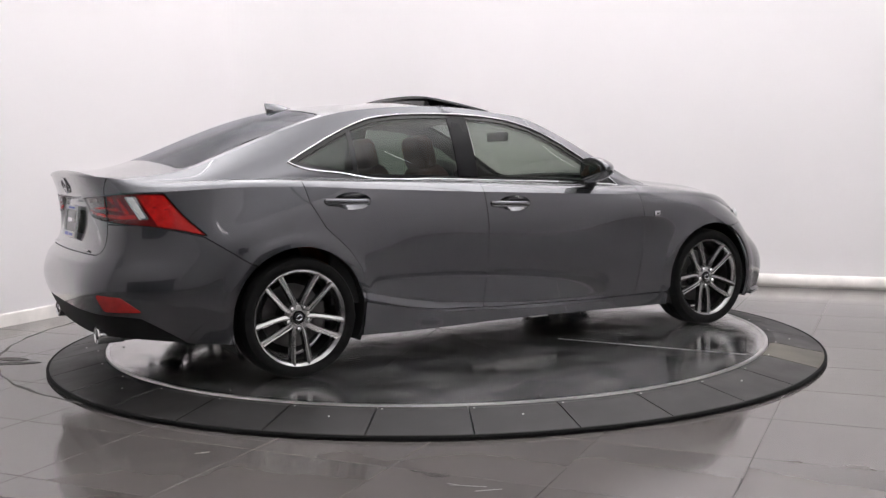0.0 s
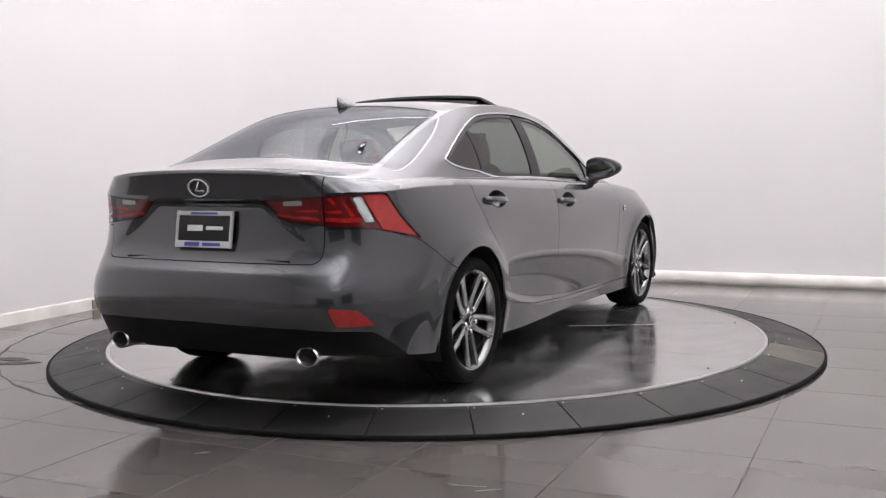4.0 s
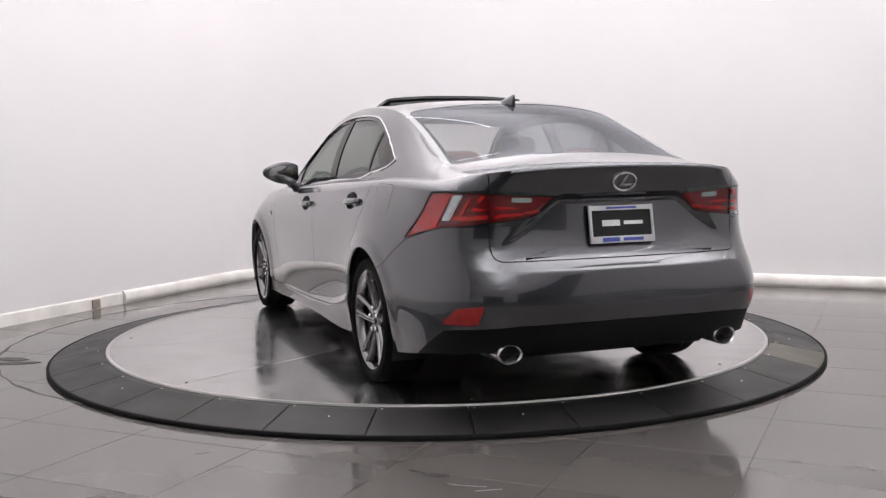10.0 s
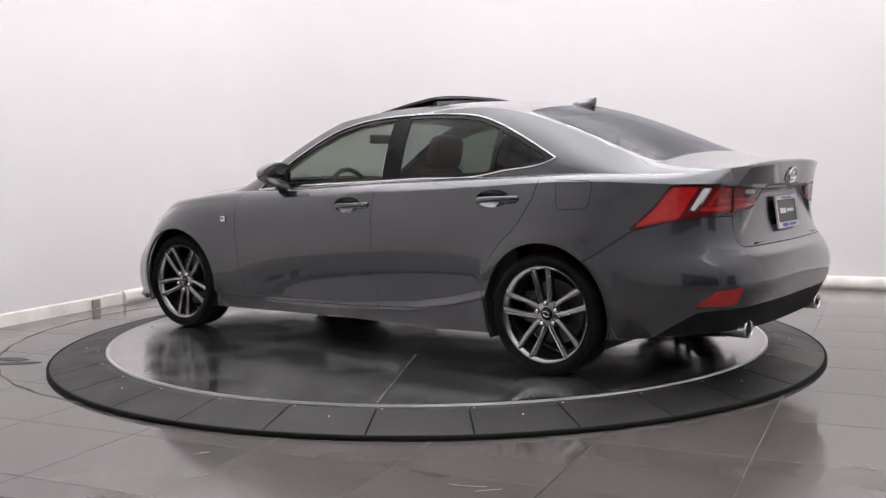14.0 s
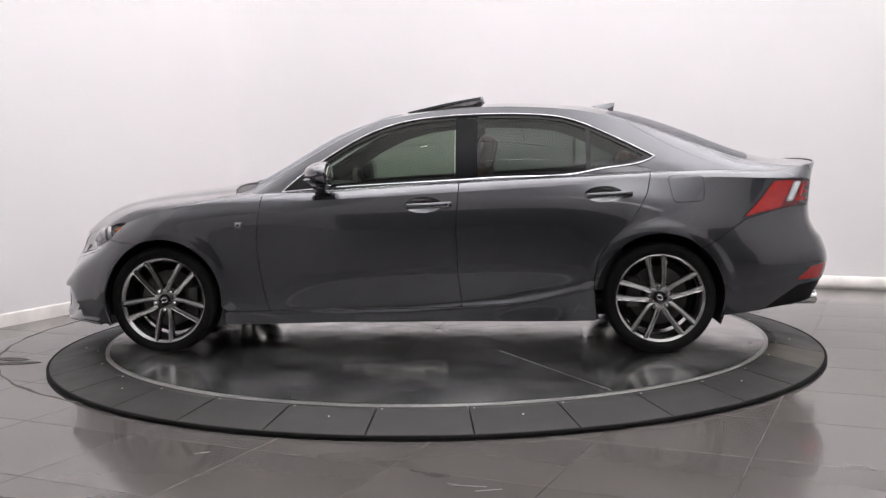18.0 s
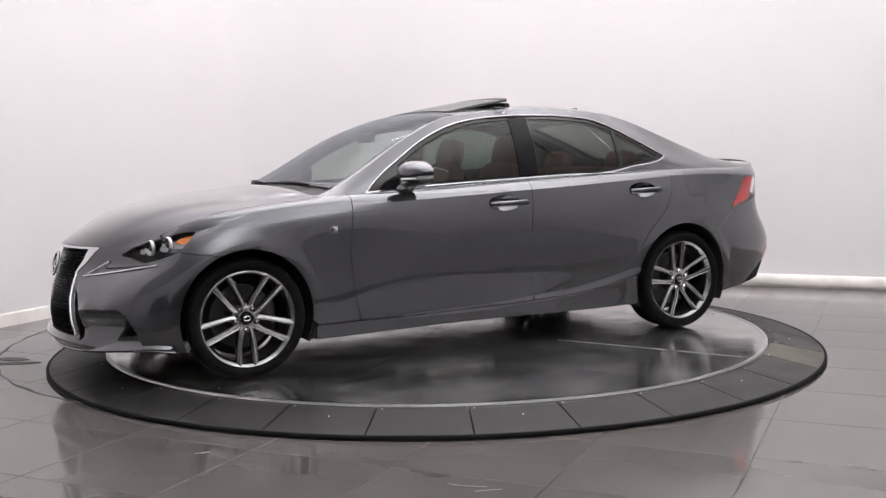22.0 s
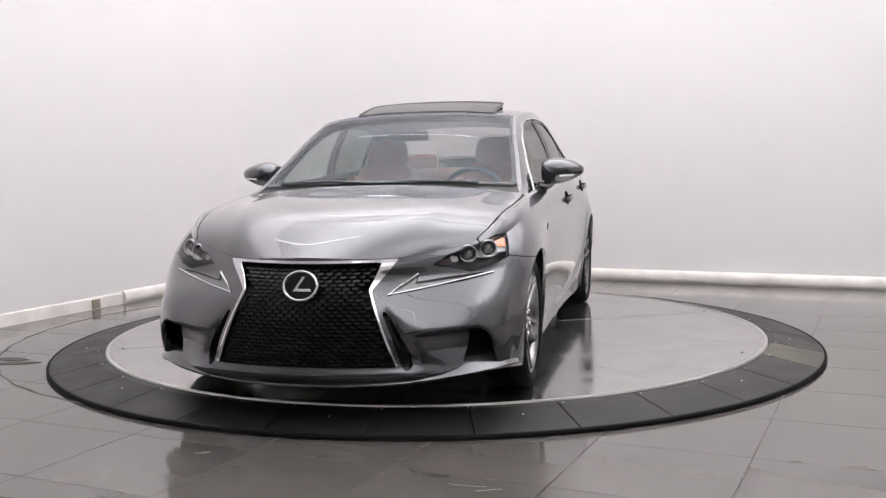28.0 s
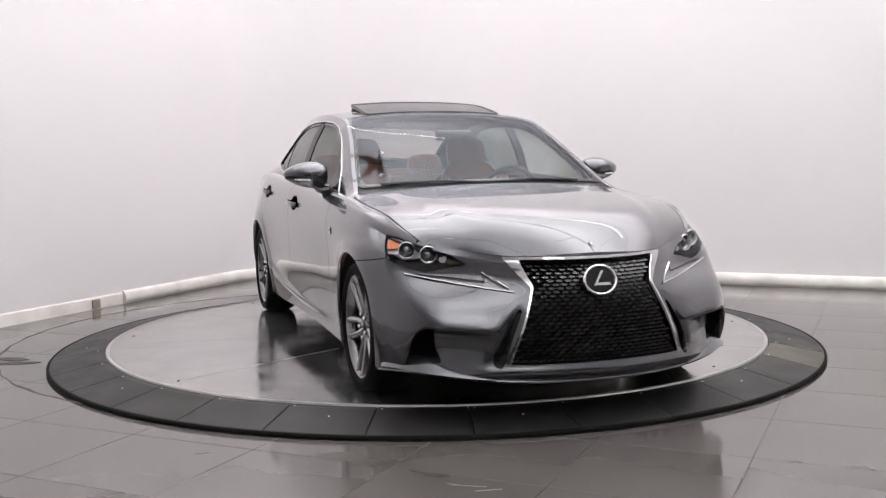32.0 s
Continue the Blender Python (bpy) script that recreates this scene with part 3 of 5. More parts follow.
def build_table():
    """The turning table and the fixed ramp round it."""
    ramp = thing("turntable_ramp", "black sloping ramp panels around a vehicle turntable", "ramp")
    prof = [(2.034, -0.004), (2.075, -0.004), (2.325, -0.048), (2.337, -0.054), (2.337, FLOOR_Z + 0.001), (2.034, FLOOR_Z + 0.001)]
    for k in range(32):
        a0, a1 = radians(-86.35 + 11.25 * k + 0.09), radians(-86.35 + 11.25 * k + 11.16)
        bm = bmesh.new()
        rows = []
        for j in range(7):
            row = []
            for r, z in prof:
                a = a0 + (a1 - a0) * j / 6
                row.append(bm.verts.new((r * math.cos(a), r * math.sin(a), z)))
            rows.append(row)
        for a, b in zip(rows, rows[1:]):
            for i in range(len(prof)):
                q = (i + 1) % len(prof)
                bm.faces.new((a[i], a[q], b[q], b[i]))
        bm.faces.new(rows[0]), bm.faces.new(rows[-1][::-1])
        bmesh.ops.recalc_face_normals(bm, faces=bm.faces[:])
        dusty = k == 5
        pan = part("panel", bm, DUSTY if dusty else RINGMAT, ramp, "dust-covered ramp panel" if dusty else "", False)
        for rr, da in ((2.07, 0.6), (2.16, 6.0)):
            a = a0 + radians(da)
            if rr > 2.1 and k % 3:
                continue
            z = -0.004 if rr < 2.08 else -0.0185
            part("screw", lathe([(0.0001, 0.0022), (0.004, 0.002), (0.0052, 0.0), (0.0052, -0.004)], 10, "Z"), DISCEDGE, pan).matrix_basis = pose(rr * math.cos(a), rr * math.sin(a), z)
    edge = lathe([(2.334, FLOOR_Z), (2.349, FLOOR_Z), (2.350, FLOOR_Z + 0.014), (2.343, FLOOR_Z + 0.022), (2.334, FLOOR_Z + 0.022)], 160, "Z", True)
    part("edge_strip", edge, RUBBER, ramp, "black rubber strip at the foot of the ramp")
    table = thing("turntable", "worn round aluminium turntable plate under a grey sedan", "turntable")
    part("core", lathe([(0.0001, -0.012), (2.004, -0.012), (2.004, FLOOR_Z + 0.002), (0.0001, FLOOR_Z + 0.002)], 120, "Z"), UNDER, table)
    for k in range(10):
        a0, a1 = radians(11 + 36 * k) + 0.0006, radians(47 + 36 * k) - 0.0006
        arc = [(2.0065 * math.cos(a0 + (a1 - a0) * j / 24), 2.0065 * math.sin(a0 + (a1 - a0) * j / 24)) for j in range(25)]
        am = (a0 + a1) / 2
        bm = prism([(0.008 * math.cos(am), 0.008 * math.sin(am))] + arc, 0.010, Matrix.Translation((0, 0, -0.010)))
        part("plate", bm, DISC, table, smooth=False)
    for q, r0, r1 in ((119.0, .86, 1.96), (299.0, .85, 1.96)):
        part("seam_strip", box(r1 - r0, .005, .003, (r0 + r1) / 2, 0, .0), DISCEDGE, table, "bright worn seam between two plates").matrix_basis = pose(0, 0, 0, 0, 0, q)
    part("rim_band", lathe([(2.008, 0.0), (2.009, 0.003), (2.026, 0.003), (2.028, 0.0), (2.028, -0.03), (2.008, -0.03)], 200, "Z", True), DISCEDGE, table, "bright aluminium band round the table")
    for k in range(8):
        a = radians(29 + 45 * k)
        part("bolt", lathe([(0.0001, 0.0035), (0.006, 0.003), (0.008, 0.0), (0.008, -0.003)], 10, "Z"), STEEL, table).matrix_basis = pose(1.93 * math.cos(a), 1.93 * math.sin(a), 0.0)
    return table


def build_lamps():
    """Hanging tube lamps that throw their light up at the white ceiling."""
    spots = [(-1.0, 1.3, 0), (1.7, 1.3, 0), (4.4, 1.3, 0), (-1.0, -1.2, 0), (4.4, -1.2, 0), (2.0, -4.3, 25), (4.6, -6.6, 25)]
    first = None
    for n, m, turn in spots:
        at = ROOM @ pose(n, m, LAMP_Z, 0, 0, turn)
        if first is None:
            first = thing("tube_lamp", "slim white tube lamp hanging from the ceiling", "tube lamp", "tube lamps")
            part("housing", box(1.9, 0.06, 0.05, 0, 0, 0, 0.01), CEIL, first)
            part("tube", lathe([(0.0001, -.92), (.012, -.92), (.012, .92), (.0001, .92)], 16, "X"), GLOW, first).location = (0, 0, -.05)
            for x in (-.7, .7):
                part("cord", tube([(x, 0, .02), (x, 0, CEIL_Z - LAMP_Z)], .004, 6), BLACK, first)
            first.matrix_basis = at
        else:
            copy_thing(first, at)
        lamp = bpy.data.lights.new("lamp_up", "AREA")
        lamp.shape, lamp.size, lamp.size_y, lamp.energy, lamp.color = "RECTANGLE", 1.84, 0.12, LAMP_W, LAMP_C
        new("lamp_up", lamp).matrix_basis = at @ pose(0, 0, .03, 180)
    # dark lighting tracks with small spot heads
    for n0, n1, m, heads in ((-2.2, 5.5, 0.1, (-0.6, 1.9, 4.0)), (-2.2, 5.5, -2.6, (0.4, 3.0))):
        tr = thing("lighting_track", "thin black ceiling track with small spot lamps", "lighting track", "lighting tracks", m=ROOM @ pose((n0 + n1) / 2, m, 3.55))
        part("rail", box(n1 - n0, .035, .03, 0, 0, 0, .004), BLACK, tr)
        for x in (-3.2, 0, 3.2):
            part("hanger", tube([(x, 0, .015), (x, 0, CEIL_Z - 3.55)], .006, 6), BLACK, tr)
        for h in heads:
            x = h - (n0 + n1) / 2
            hd = part("spot_head", lathe([(.0001, .07), (.03, .07), (.045, .0), (.05, -.09), (.042, -.09), (.03, -.05), (.0001, -.045)], 20, "Z"), BLACK, tr)
            hd.matrix_basis = pose(x, 0, -.11, 25, 0, 0)
            part("bulb", lathe([(.0001, -.088), (.025, -.082), (.036, -.07), (.038, -.05)], 18, "Z"), GLOW, hd)


LAMP_Z, LAMP_C = 3.75, (0.985, 0.962, 0.975)
# darker than WALL, to dim what the car reflects from the unseen walls
DIMWALL = mat("toned_unseen_wall", (0.58, 0.57, 0.57), 0.7, 0, 0, 0.08, 1)
# dark tone of the added, unseen gates; holds the body's reflections down
UNSEENGATE = mat("unseen_dark_gate", (0.07, 0.07, 0.072), 0.5, 0.3, 0, 0.1, 3)
GLOW = mat("lamp_diffuser", (1.0, 0.97, 0.98), 0.5, emit=11.0, vary=0.01)
LAMP_W = 174.0
CHALK = mat("pale_scuff", (0.17, 0.16, 0.155), 0.6, vary=0.2, scale=60)
TAPE = mat("brown_tape", (0.28, 0.23, 0.18), 0.6, vary=0.2, scale=20)
build_room()
build_outlet()
build_floor()
build_scratches()
TABLE = build_table()
build_lamps()
REFLRED = mat("dark_red_reflector", (0.38, 0.012, 0.010), 0.2, 0, 0.8, 0.15, 40)
SILVER = mat("silver_plastic", (0.62, 0.62, 0.64), 0.3, 0.2, 0.5, 0.04, 20)
LAMPBOX = mat("dark_lamp_housing", (0.035, 0.035, 0.038), 0.3, 0.5, 0.3, 0.1, 20)
BROWN = mat("dull_amber_reflector", (0.06, 0.028, 0.012), 0.3, 0.2, 0.8, 0.2, 60)
LAMPGREY = mat("grey_lamp_plastic", (0.20, 0.20, 0.21), 0.3, 0.3, 0.8, 0.05, 20)
BARREL = mat("dark_wheel_barrel", (0.045, 0.044, 0.044), 0.5, 0.5, 0, 0.2, 14)
GRILLEMAT = mat("grille_black", (0.011, 0.011, 0.012), 0.28, 0, 0.3, 0.1, 10)
PROJECTOR = mat("projector_lens", (0.22, 0.22, 0.23), 0.06, 0.6, 1.0, 0.1, 10)
DARKGLASS = mat("dark_roof_glass", (0.012, 0.013, 0.014), 0.13, 0, 0.0, 0.1, 10)
BLUEBAR = mat("blue_print", (0.05, 0.07, 0.35), 0.4, 0, 0, 0.05, 10)
PILLAR = mat("black_pillar_film", (0.006, 0.006, 0.007), 0.25, 0, 0, 0.1, 10, spec=0.16)
TRIM = mat("dark_pillar_trim", (0.028, 0.025, 0.024), 0.8, 0, 0, 0.08, 10)
MIRRORGLASS = mat("tinted_mirror_glass", (0.42, 0.43, 0.42), 0.03, 1.0, 0, 0.02, 8)
HEADLINER = mat("dark_headliner", (0.045, 0.040, 0.038), 0.9, 0, 0, 0.05, 10)

# ---- the car ----
CAR = thing("sedan", "dark grey metallic four-door sedan with a raised glass sunroof", "car")
ARCH_F, ARCH_R = (1.40, 0.318, 0.343), (-1.40, 0.318, 0.350)
GAP = 0.0022


def xz(s):
    return s.c[:, [0, 2]]


def yz(s):
    return s.c[:, [1, 2]]


def sz(s):
    return s.c[:, [4, 2]]


def arch(s, a, grow=0.0):
    """Outside the wheel opening, below 0."""
    d = a[2] + grow - np.hypot(s.c[:, 0] - a[0], s.c[:, 2] - a[1])
    return np.where(s.c[:, 1] > 0.5, d, -1.0)


def wrap(points):
    """Points on the body given as (x, y, z), laid out as (way round the body, z)."""
    out = []
    for q in points:
        k = int(((RING.p - np.array(q)) ** 2).sum(1).argmin())
        out.append((float(RING.c[k, 4]), q[2]))
    return out


def where(s, u0, u1, f):
    """f between two stations, else outside."""
    return np.where((s.c[:, 3] > u0) & (s.c[:, 3] < u1), f, 1.0)


def panel(name, s, material=PAINT, parent=CAR, label="", sides=True, flange=0.012):
    """A panel on both sides of the car (sides) or one across its middle."""
    made = []
    for k in ((s, s.mirror()) if sides is True else (s,) if sides == "left" else (s.mirror(),) if sides == "right" else (s.both(),)):
        made.append(finish(k.mesh(name, flange), name, material, parent, label))
    return made


def skin_y(x, z):
    """How far out the flank stands at x, z."""
    best = None
    for s in (RING, GREENSKIN):
        k = np.where(s.p[:, 1] > 0.4)[0]
        d = ((s.p[k][:, [0, 2]] - [x, z]) ** 2).sum(1)
        j = int(d.argmin())
        if best is None or d[j] < best[0]:
            best = (d[j], float(s.p[k[j], 1]))
    return best[1]


def mirror_bm(bm):
    """A mirrored copy for the other side."""
    c = bm.copy()
    bmesh.ops.scale(c, vec=(1, -1, 1), verts=c.verts[:])
    bmesh.ops.reverse_faces(c, faces=c.faces[:])
    return c


def pair(name, bm, material, parents=None, label=""):
    """A part on the left and its mirror on the right."""
    other = mirror_bm(bm)
    pl, pr = parents or (CAR, CAR)
    return part(name, bm, material, pl, label), part(name, other, material, pr, label)


DOOR_FRONT = [(.80, 1.1), (.821, .855), (.837, .738), (.847, .613), (.832, .488), (.814, .362), (.784, .245)]
DOOR_FOOT = [(.498, .242), (.183, .250), (-.133, .257), (-.307, .265)]
DOOR_SPLIT = [(-.307, .265), (-.287, .461), (-.281, .714), (-.300, .965), (-.31, 1.1)]
REAR_FOOT = [(-.307, .265), (-.612, .283), (-.773, .307), (-.935, .335), (-1.039, .362)]
REAR_BACK = [(-1.039, .41), (-1.065, .538), (-1.129, .632), (-1.259, .757), (-1.329, .883), (-1.355, 1.009), (-1.36, 1.1)]
P_DOOR_F = DOOR_FRONT + DOOR_FOOT + DOOR_SPLIT[1:]
P_DOOR_R = DOOR_SPLIT[::-1] + REAR_FOOT[1:] + REAR_BACK
P_FENDER = [(.784, .245), (.814, .362), (.832, .488), (.847, .613), (.837, .738), (.821, .855), (.80, 1.1), (1.775, 1.1), (1.775, .70), (1.71, .655), (1.65, .645), (1.52, .632), (1.40, .60), (1.03, .245)]
P_QUARTER = [(-1.039, .362)] + REAR_BACK[:-1] + [(-1.36, 1.2), (-2.6, 1.2), (-2.6, .81), (-2.1, .80), (-1.86, .735), (-1.66, .60), (-1.4, .5), (-1.2, .362)]
P_TRUNK = rounded([(-.3, .657), (.602, .657), (.602, 1.3), (-.3, 1.3)], 0.05)
P_SILL = [(1.04, .1), (1.04, .243), (.784, .243)] + DOOR_FOOT + REAR_FOOT[1:] + [(-1.06, .1)]
P_FUEL = rounded([(-1.442, .976), (-1.641, .972), (-1.636, .838), (-1.472, .831)], 0.03)
P_LAMP = rounded(wrap([(1.625, .782, .750), (1.72, .802, .655), (1.785, .75, .622), (1.845, .655, .600), (1.885, .57, .622), (1.916, .489, .633), (1.875, .56, .672), (1.78, .68, .716), (1.69, .745, .746)]), 0.012)
P_TAIL = rounded(wrap([(-1.845, .83, .738), (-1.95, .815, .845), (-2.03, .80, .945), (-2.12, .745, .948), (-2.21, .66, .945), (-2.27, .50, .932), (-2.29, .300, .921), (-2.29, .385, .840), (-2.26, .55, .823), (-2.2, .68, .808), (-2.1, .775, .795), (-1.95, .81, .765)]), 0.008)
P_GRILLE = rounded([(-.325, .655), (.322, .656), (.277, .545), (.403, .224), (-.403, .224), (-.277, .545)], 0.014)
P_FRAME = rounded([(-.385, .668), (.385, .668), (.290, .540), (.410, .228), (-.410, .228), (-.290, .540)], 0.010)
P_POCKET = rounded([(.745, .370), (.672, .366), (.668, .30), (.650, .228), (.790, .206), (.765, .31)], 0.010)
P_SLOT = rounded([(.336, .462), (.385, .345), (.424, .226), (.446, .206), (.466, .226), (.456, .285), (.413, .365), (.360, .452)], 0.012)
P_DRL = rounded([(.758, .597), (.60, .562), (.350, .520), (.463, .607), (.454, .566), (.60, .583)], 0.004)
P_REFL = rounded(wrap([(-2.28, .628, .480), (-2.22, .715, .466), (-2.15, .765, .392), (-2.28, .655, .398)]), 0.008)
P_VALANCE = wrap([(-1.93, .83, .1), (-1.95, .83, .230), (-2.15, .75, .365), (-2.22, .70, .375), (-2.33, .5, .392), (-2.385, .0, .395)]) + [(9.0, .395), (9.0, .1)]


def hole(s, poly, f, gap=GAP):
    return s.cut(-sdf(f(s), poly) + gap)


side = RING.cut(np.where((RING.c[:, 3] > 3.0) & (RING.c[:, 3] < 13.4), -1.0, 1.0))
# door handles: (x of the front end, x of the rear end, z) with a scooped cup behind
HANDLES = {"front_door": (-.012, -.255, .832), "rear_door": (-1.005, -1.245, .878)}


def cup_field(s, h):
    cx = h[0] - 0.09
    return np.hypot((s.c[:, 0] - cx) / 0.105, (s.c[:, 2] - (h[2] + 0.004)) / 0.044) - 1.0


doors = {}
for nm, poly in (("front_door", P_DOOR_F), ("rear_door", P_DOOR_R)):
    s = side.cut(sdf(xz(side), poly) + GAP)
    if nm == "rear_door":
        s = s.cut(arch(s, ARCH_R))
    h = HANDLES[nm]
    d = s.cut(-cup_field(s, h))
    doors[nm] = panel(nm, d)
    c = s.cut(cup_field(s, h))
    q = np.clip(1 - (cup_field(c, h) + 1) ** 2, 0, 1)
    c.p = c.p - np.array([0, 1, 0]) * (0.048 * q ** 0.7)[:, None]
    c.n = Skin.grid(np.zeros((2, 2, 3)), np.zeros((2, 2, 1))).n[:1].repeat(len(c.p), 0) * 0 + c.n + np.stack([-(c.c[:, 0] - h[0] + 0.09) * 9, 0 * q, -(c.c[:, 2] - h[2]) * 22], 1)
    for ob, k in zip(doors[nm], (c, c.mirror())):
        finish(k.mesh("handle_cup", 0), "handle_cup", PAINT, ob)
    pts = []
    for j in range(15):
        w = j / 14
        x = h[0] + (h[1] - h[0]) * w
        z = h[2] + 0.010 * w - 0.004
        pts.append((x, skin_y(x, z) + 0.004 + 0.026 * math.sin(math.pi * min(1, w * 1.0)) ** 0.45, z))
    bm = tube(pts, 0.0155, 12, flat=0.55)
    pair("door_handle", bm, PAINT, doors[nm])
    x = h[1] + 0.022
    bm = lathe([(0.0001, 0.004), (0.007, 0.004), (0.0085, 0.0), (0.0085, -0.01)], 20)
    bmesh.ops.translate(bm, vec=(x, skin_y(x, h[2]) + 0.026, h[2] + 0.006), verts=bm.verts[:])
    if nm == "front_door":
        part("key_lock", bm, PAINT, doors[nm][0])
    else:
        bm.free()

s = side.cut(sdf(xz(side), P_FENDER) + GAP)
s = s.cut(arch(s, ARCH_F))
s = hole(s, P_LAMP, sz)
FENDERS = panel("front_fender", s)
s = side.cut(sdf(xz(side), P_SILL) + GAP)
s = s.cut(arch(s, ARCH_F))
s = s.cut(arch(s, ARCH_R))
panel("sill", s)
s = RING.cut(np.where(RING.c[:, 3] > 8.5, -1.0, 1.0))
s = s.cut(sdf(xz(s), P_QUARTER) + GAP)
s = s.cut(-(np.where(s.c[:, 3] > 12, sdf(yz(s), P_TRUNK), 1.0)) + GAP)
s = s.cut(arch(s, ARCH_R))
s = hole(s, P_TAIL, sz)
panel("quarter_panel", s, sides="right")
panel("quarter_panel", hole(s, P_FUEL, xz, 0.0016), sides="left")
panel("fuel_flap", s.cut(sdf(xz(s), P_FUEL) + 0.0012), sides="left")
s = RING.cut(np.where(RING.c[:, 3] > 9.5, -1.0, 1.0))
rear = s
s = hole(s, P_QUARTER, xz)
s = s.cut(s.c[:, 0] + 1.40)
s = hole(s, P_TRUNK, yz)
s = s.cut(arch(s, ARCH_R))
s = hole(s, P_TAIL, sz)
bumper = s
s = hole(s, P_REFL, sz, 0.001)
s = hole(s, P_VALANCE, sz, 0.0)
RBUMPER = panel("rear_bumper", s, sides=False)[0]
panel("valance", bumper.cut(sdf(sz(bumper), P_VALANCE)).push(-0.004), VALANCE, RBUMPER, "black plastic lower valance", sides=False)
panel("reflector", bumper.cut(sdf(sz(bumper), P_REFL) + 0.001).push(0.002), REFLRED, RBUMPER, "red bumper reflector")
s = rear.cut(where(rear, 12, 20, sdf(yz(rear), P_TRUNK) + GAP))
boot = s
BOOT = panel("boot_face", hole(s, P_TAIL, sz), sides=False)[0]

# tail lamps: outer half on the wing, inner half on the boot
trunk_out = RING.cut(np.where(RING.c[:, 3] > 10.5, -1.0, 1.0))
trunk_out = trunk_out.cut(sdf(sz(trunk_out), P_TAIL) + 0.001)
outer = hole(trunk_out, P_TRUNK, yz)
inner = trunk_out.cut(sdf(yz(trunk_out), P_TRUNK) + GAP)
OUTER = panel("tail_lamp", outer.push(-0.012), DARKRED, CAR, "smoked red tail lamp with bright red bars", flange=-0.012)
INNER = panel("boot_lamp", inner.push(-0.012), DARKRED, CAR, "smoked red boot lamp with a white reversing lens", flange=-0.012)


def lamp_piece(name, src, poly, material, parents, d, label=""):
    k = src.cut(sdf(sz(src), poly)).push(d)
    if len(k.t):
        for ob, q in zip(parents, (k, k.mirror())):
            finish(q.mesh(name, 0.006), name, material, ob, label)


lamp_piece("side_lens", outer.cut(sdf(sz(outer), P_TAIL) + 0.007), wrap([(-1.80, .84, .70), (-1.93, .82, .86), (-2.035, .80, .97), (-2.165, .71, .97), (-2.085, .782, .815), (-2.04, .79, .75)]), RED, OUTER, -0.004, "bright red side lens")
lamp_piece("lens_rib", outer, wrap([(-1.90, .822, .772), (-1.905, .822, .777), (-2.075, .786, .838), (-2.075, .786, .832)]), DARKRED, OUTER, -0.002)
lamp_piece("lens_rib", outer, wrap([(-1.965, .81, .858), (-1.97, .81, .863), (-2.105, .765, .890), (-2.105, .765, .884)]), DARKRED, OUTER, -0.002)
lamp_piece("strip_frame", outer, rounded(wrap([(-2.152, .722, .936), (-2.190, .684, .936), (-2.138, .742, .826), (-2.104, .768, .826)]), 0.006), CHROME, OUTER, -0.004, "chrome edge of the side strip")
lamp_piece("clear_strip", outer, rounded(wrap([(-2.158, .716, .931), (-2.185, .690, .931), (-2.134, .746, .832), (-2.110, .764, .832)]), 0.005), CLEAR, OUTER, -0.002, "clear ribbed side strip")
lamp_piece("light_bar", outer, wrap([(-2.15, .725, .830), (-2.155, .72, .850), (-2.20, .668, .846), (-2.24, .585, .852), (-2.24, .585, .836), (-2.2, .668, .828)]), RED, OUTER, -0.003)
lamp_piece("light_bar", outer, wrap([(-2.172, .70, .852), (-2.208, .662, .93), (-2.22, .648, .935), (-2.188, .684, .852)]), RED, OUTER, -0.003)
lamp_piece("light_bar", outer, wrap([(-2.205, .662, .866), (-2.24, .585, .872), (-2.24, .585, .884), (-2.216, .650, .88), (-2.236, .60, .93), (-2.228, .625, .932)]), RED, OUTER, -0.003)
lamp_piece("light_bar", inner, wrap([(-2.27, .585, .836), (-2.27, .585, .851), (-2.29, .375, .864), (-2.29, .372, .853)]), RED, INNER, -0.003)
lamp_piece("light_bar", inner, wrap([(-2.27, .585, .872), (-2.27, .585, .884), (-2.29, .40, .886), (-2.29, .395, .877)]), RED, INNER, -0.003)
lamp_piece("reversing_lens", inner, rounded(wrap([(-2.28, .515, .902), (-2.28, .51, .922), (-2.29, .42, .918), (-2.29, .425, .900)]), 0.004), SMOKED, INNER, -0.003, "smoked white reversing lens")
panel("lamp_cover", outer, LENS, OUTER[0], sides="left", flange=0)
panel("lamp_cover", outer, LENS, OUTER[1], sides="right", flange=0)
panel("lamp_cover", inner, LENS, INNER[0], sides="left", flange=0)
panel("lamp_cover", inner, LENS, INNER[1], sides="right", flange=0)

# nose
s = RING.cut(np.where(RING.c[:, 3] < 5.5, -1.0, 1.0))
s = hole(s, P_FENDER, xz)
s = s.cut(1.40 - s.c[:, 0])
s = s.cut(arch(s, ARCH_F))
nose = s
s = hole(s, P_LAMP, sz)
s = hole(s, P_FRAME, yz, 0.0)
s = hole(s, P_POCKET, yz, 0.0)
s = hole(s, P_SLOT, yz, 0.0)
s = hole(s, P_DRL, yz, 0.001)
FBUMPER = panel("front_bumper", s, sides=False, flange=0.03)[0]
f = nose.cut(sdf(yz(nose), P_FRAME) + 0.001)
panel("grille_frame", hole(f, P_GRILLE, yz, 0.0).push(0.004), CHROME, FBUMPER, "chrome spindle grille frame", sides=False, flange=0.014)
g = nose.cut(sdf(yz(nose), P_GRILLE))
GRILLE = panel("grille", g.push(-0.055), UNDER, CAR, "black mesh grille with a chrome emblem", sides=False, flange=-0.05)[0]
panel("grille_slot", nose.cut(sdf(yz(nose), P_SLOT)).push(-0.035), GLOSSBLACK, FBUMPER, "dark slot beside the grille", flange=-0.034)
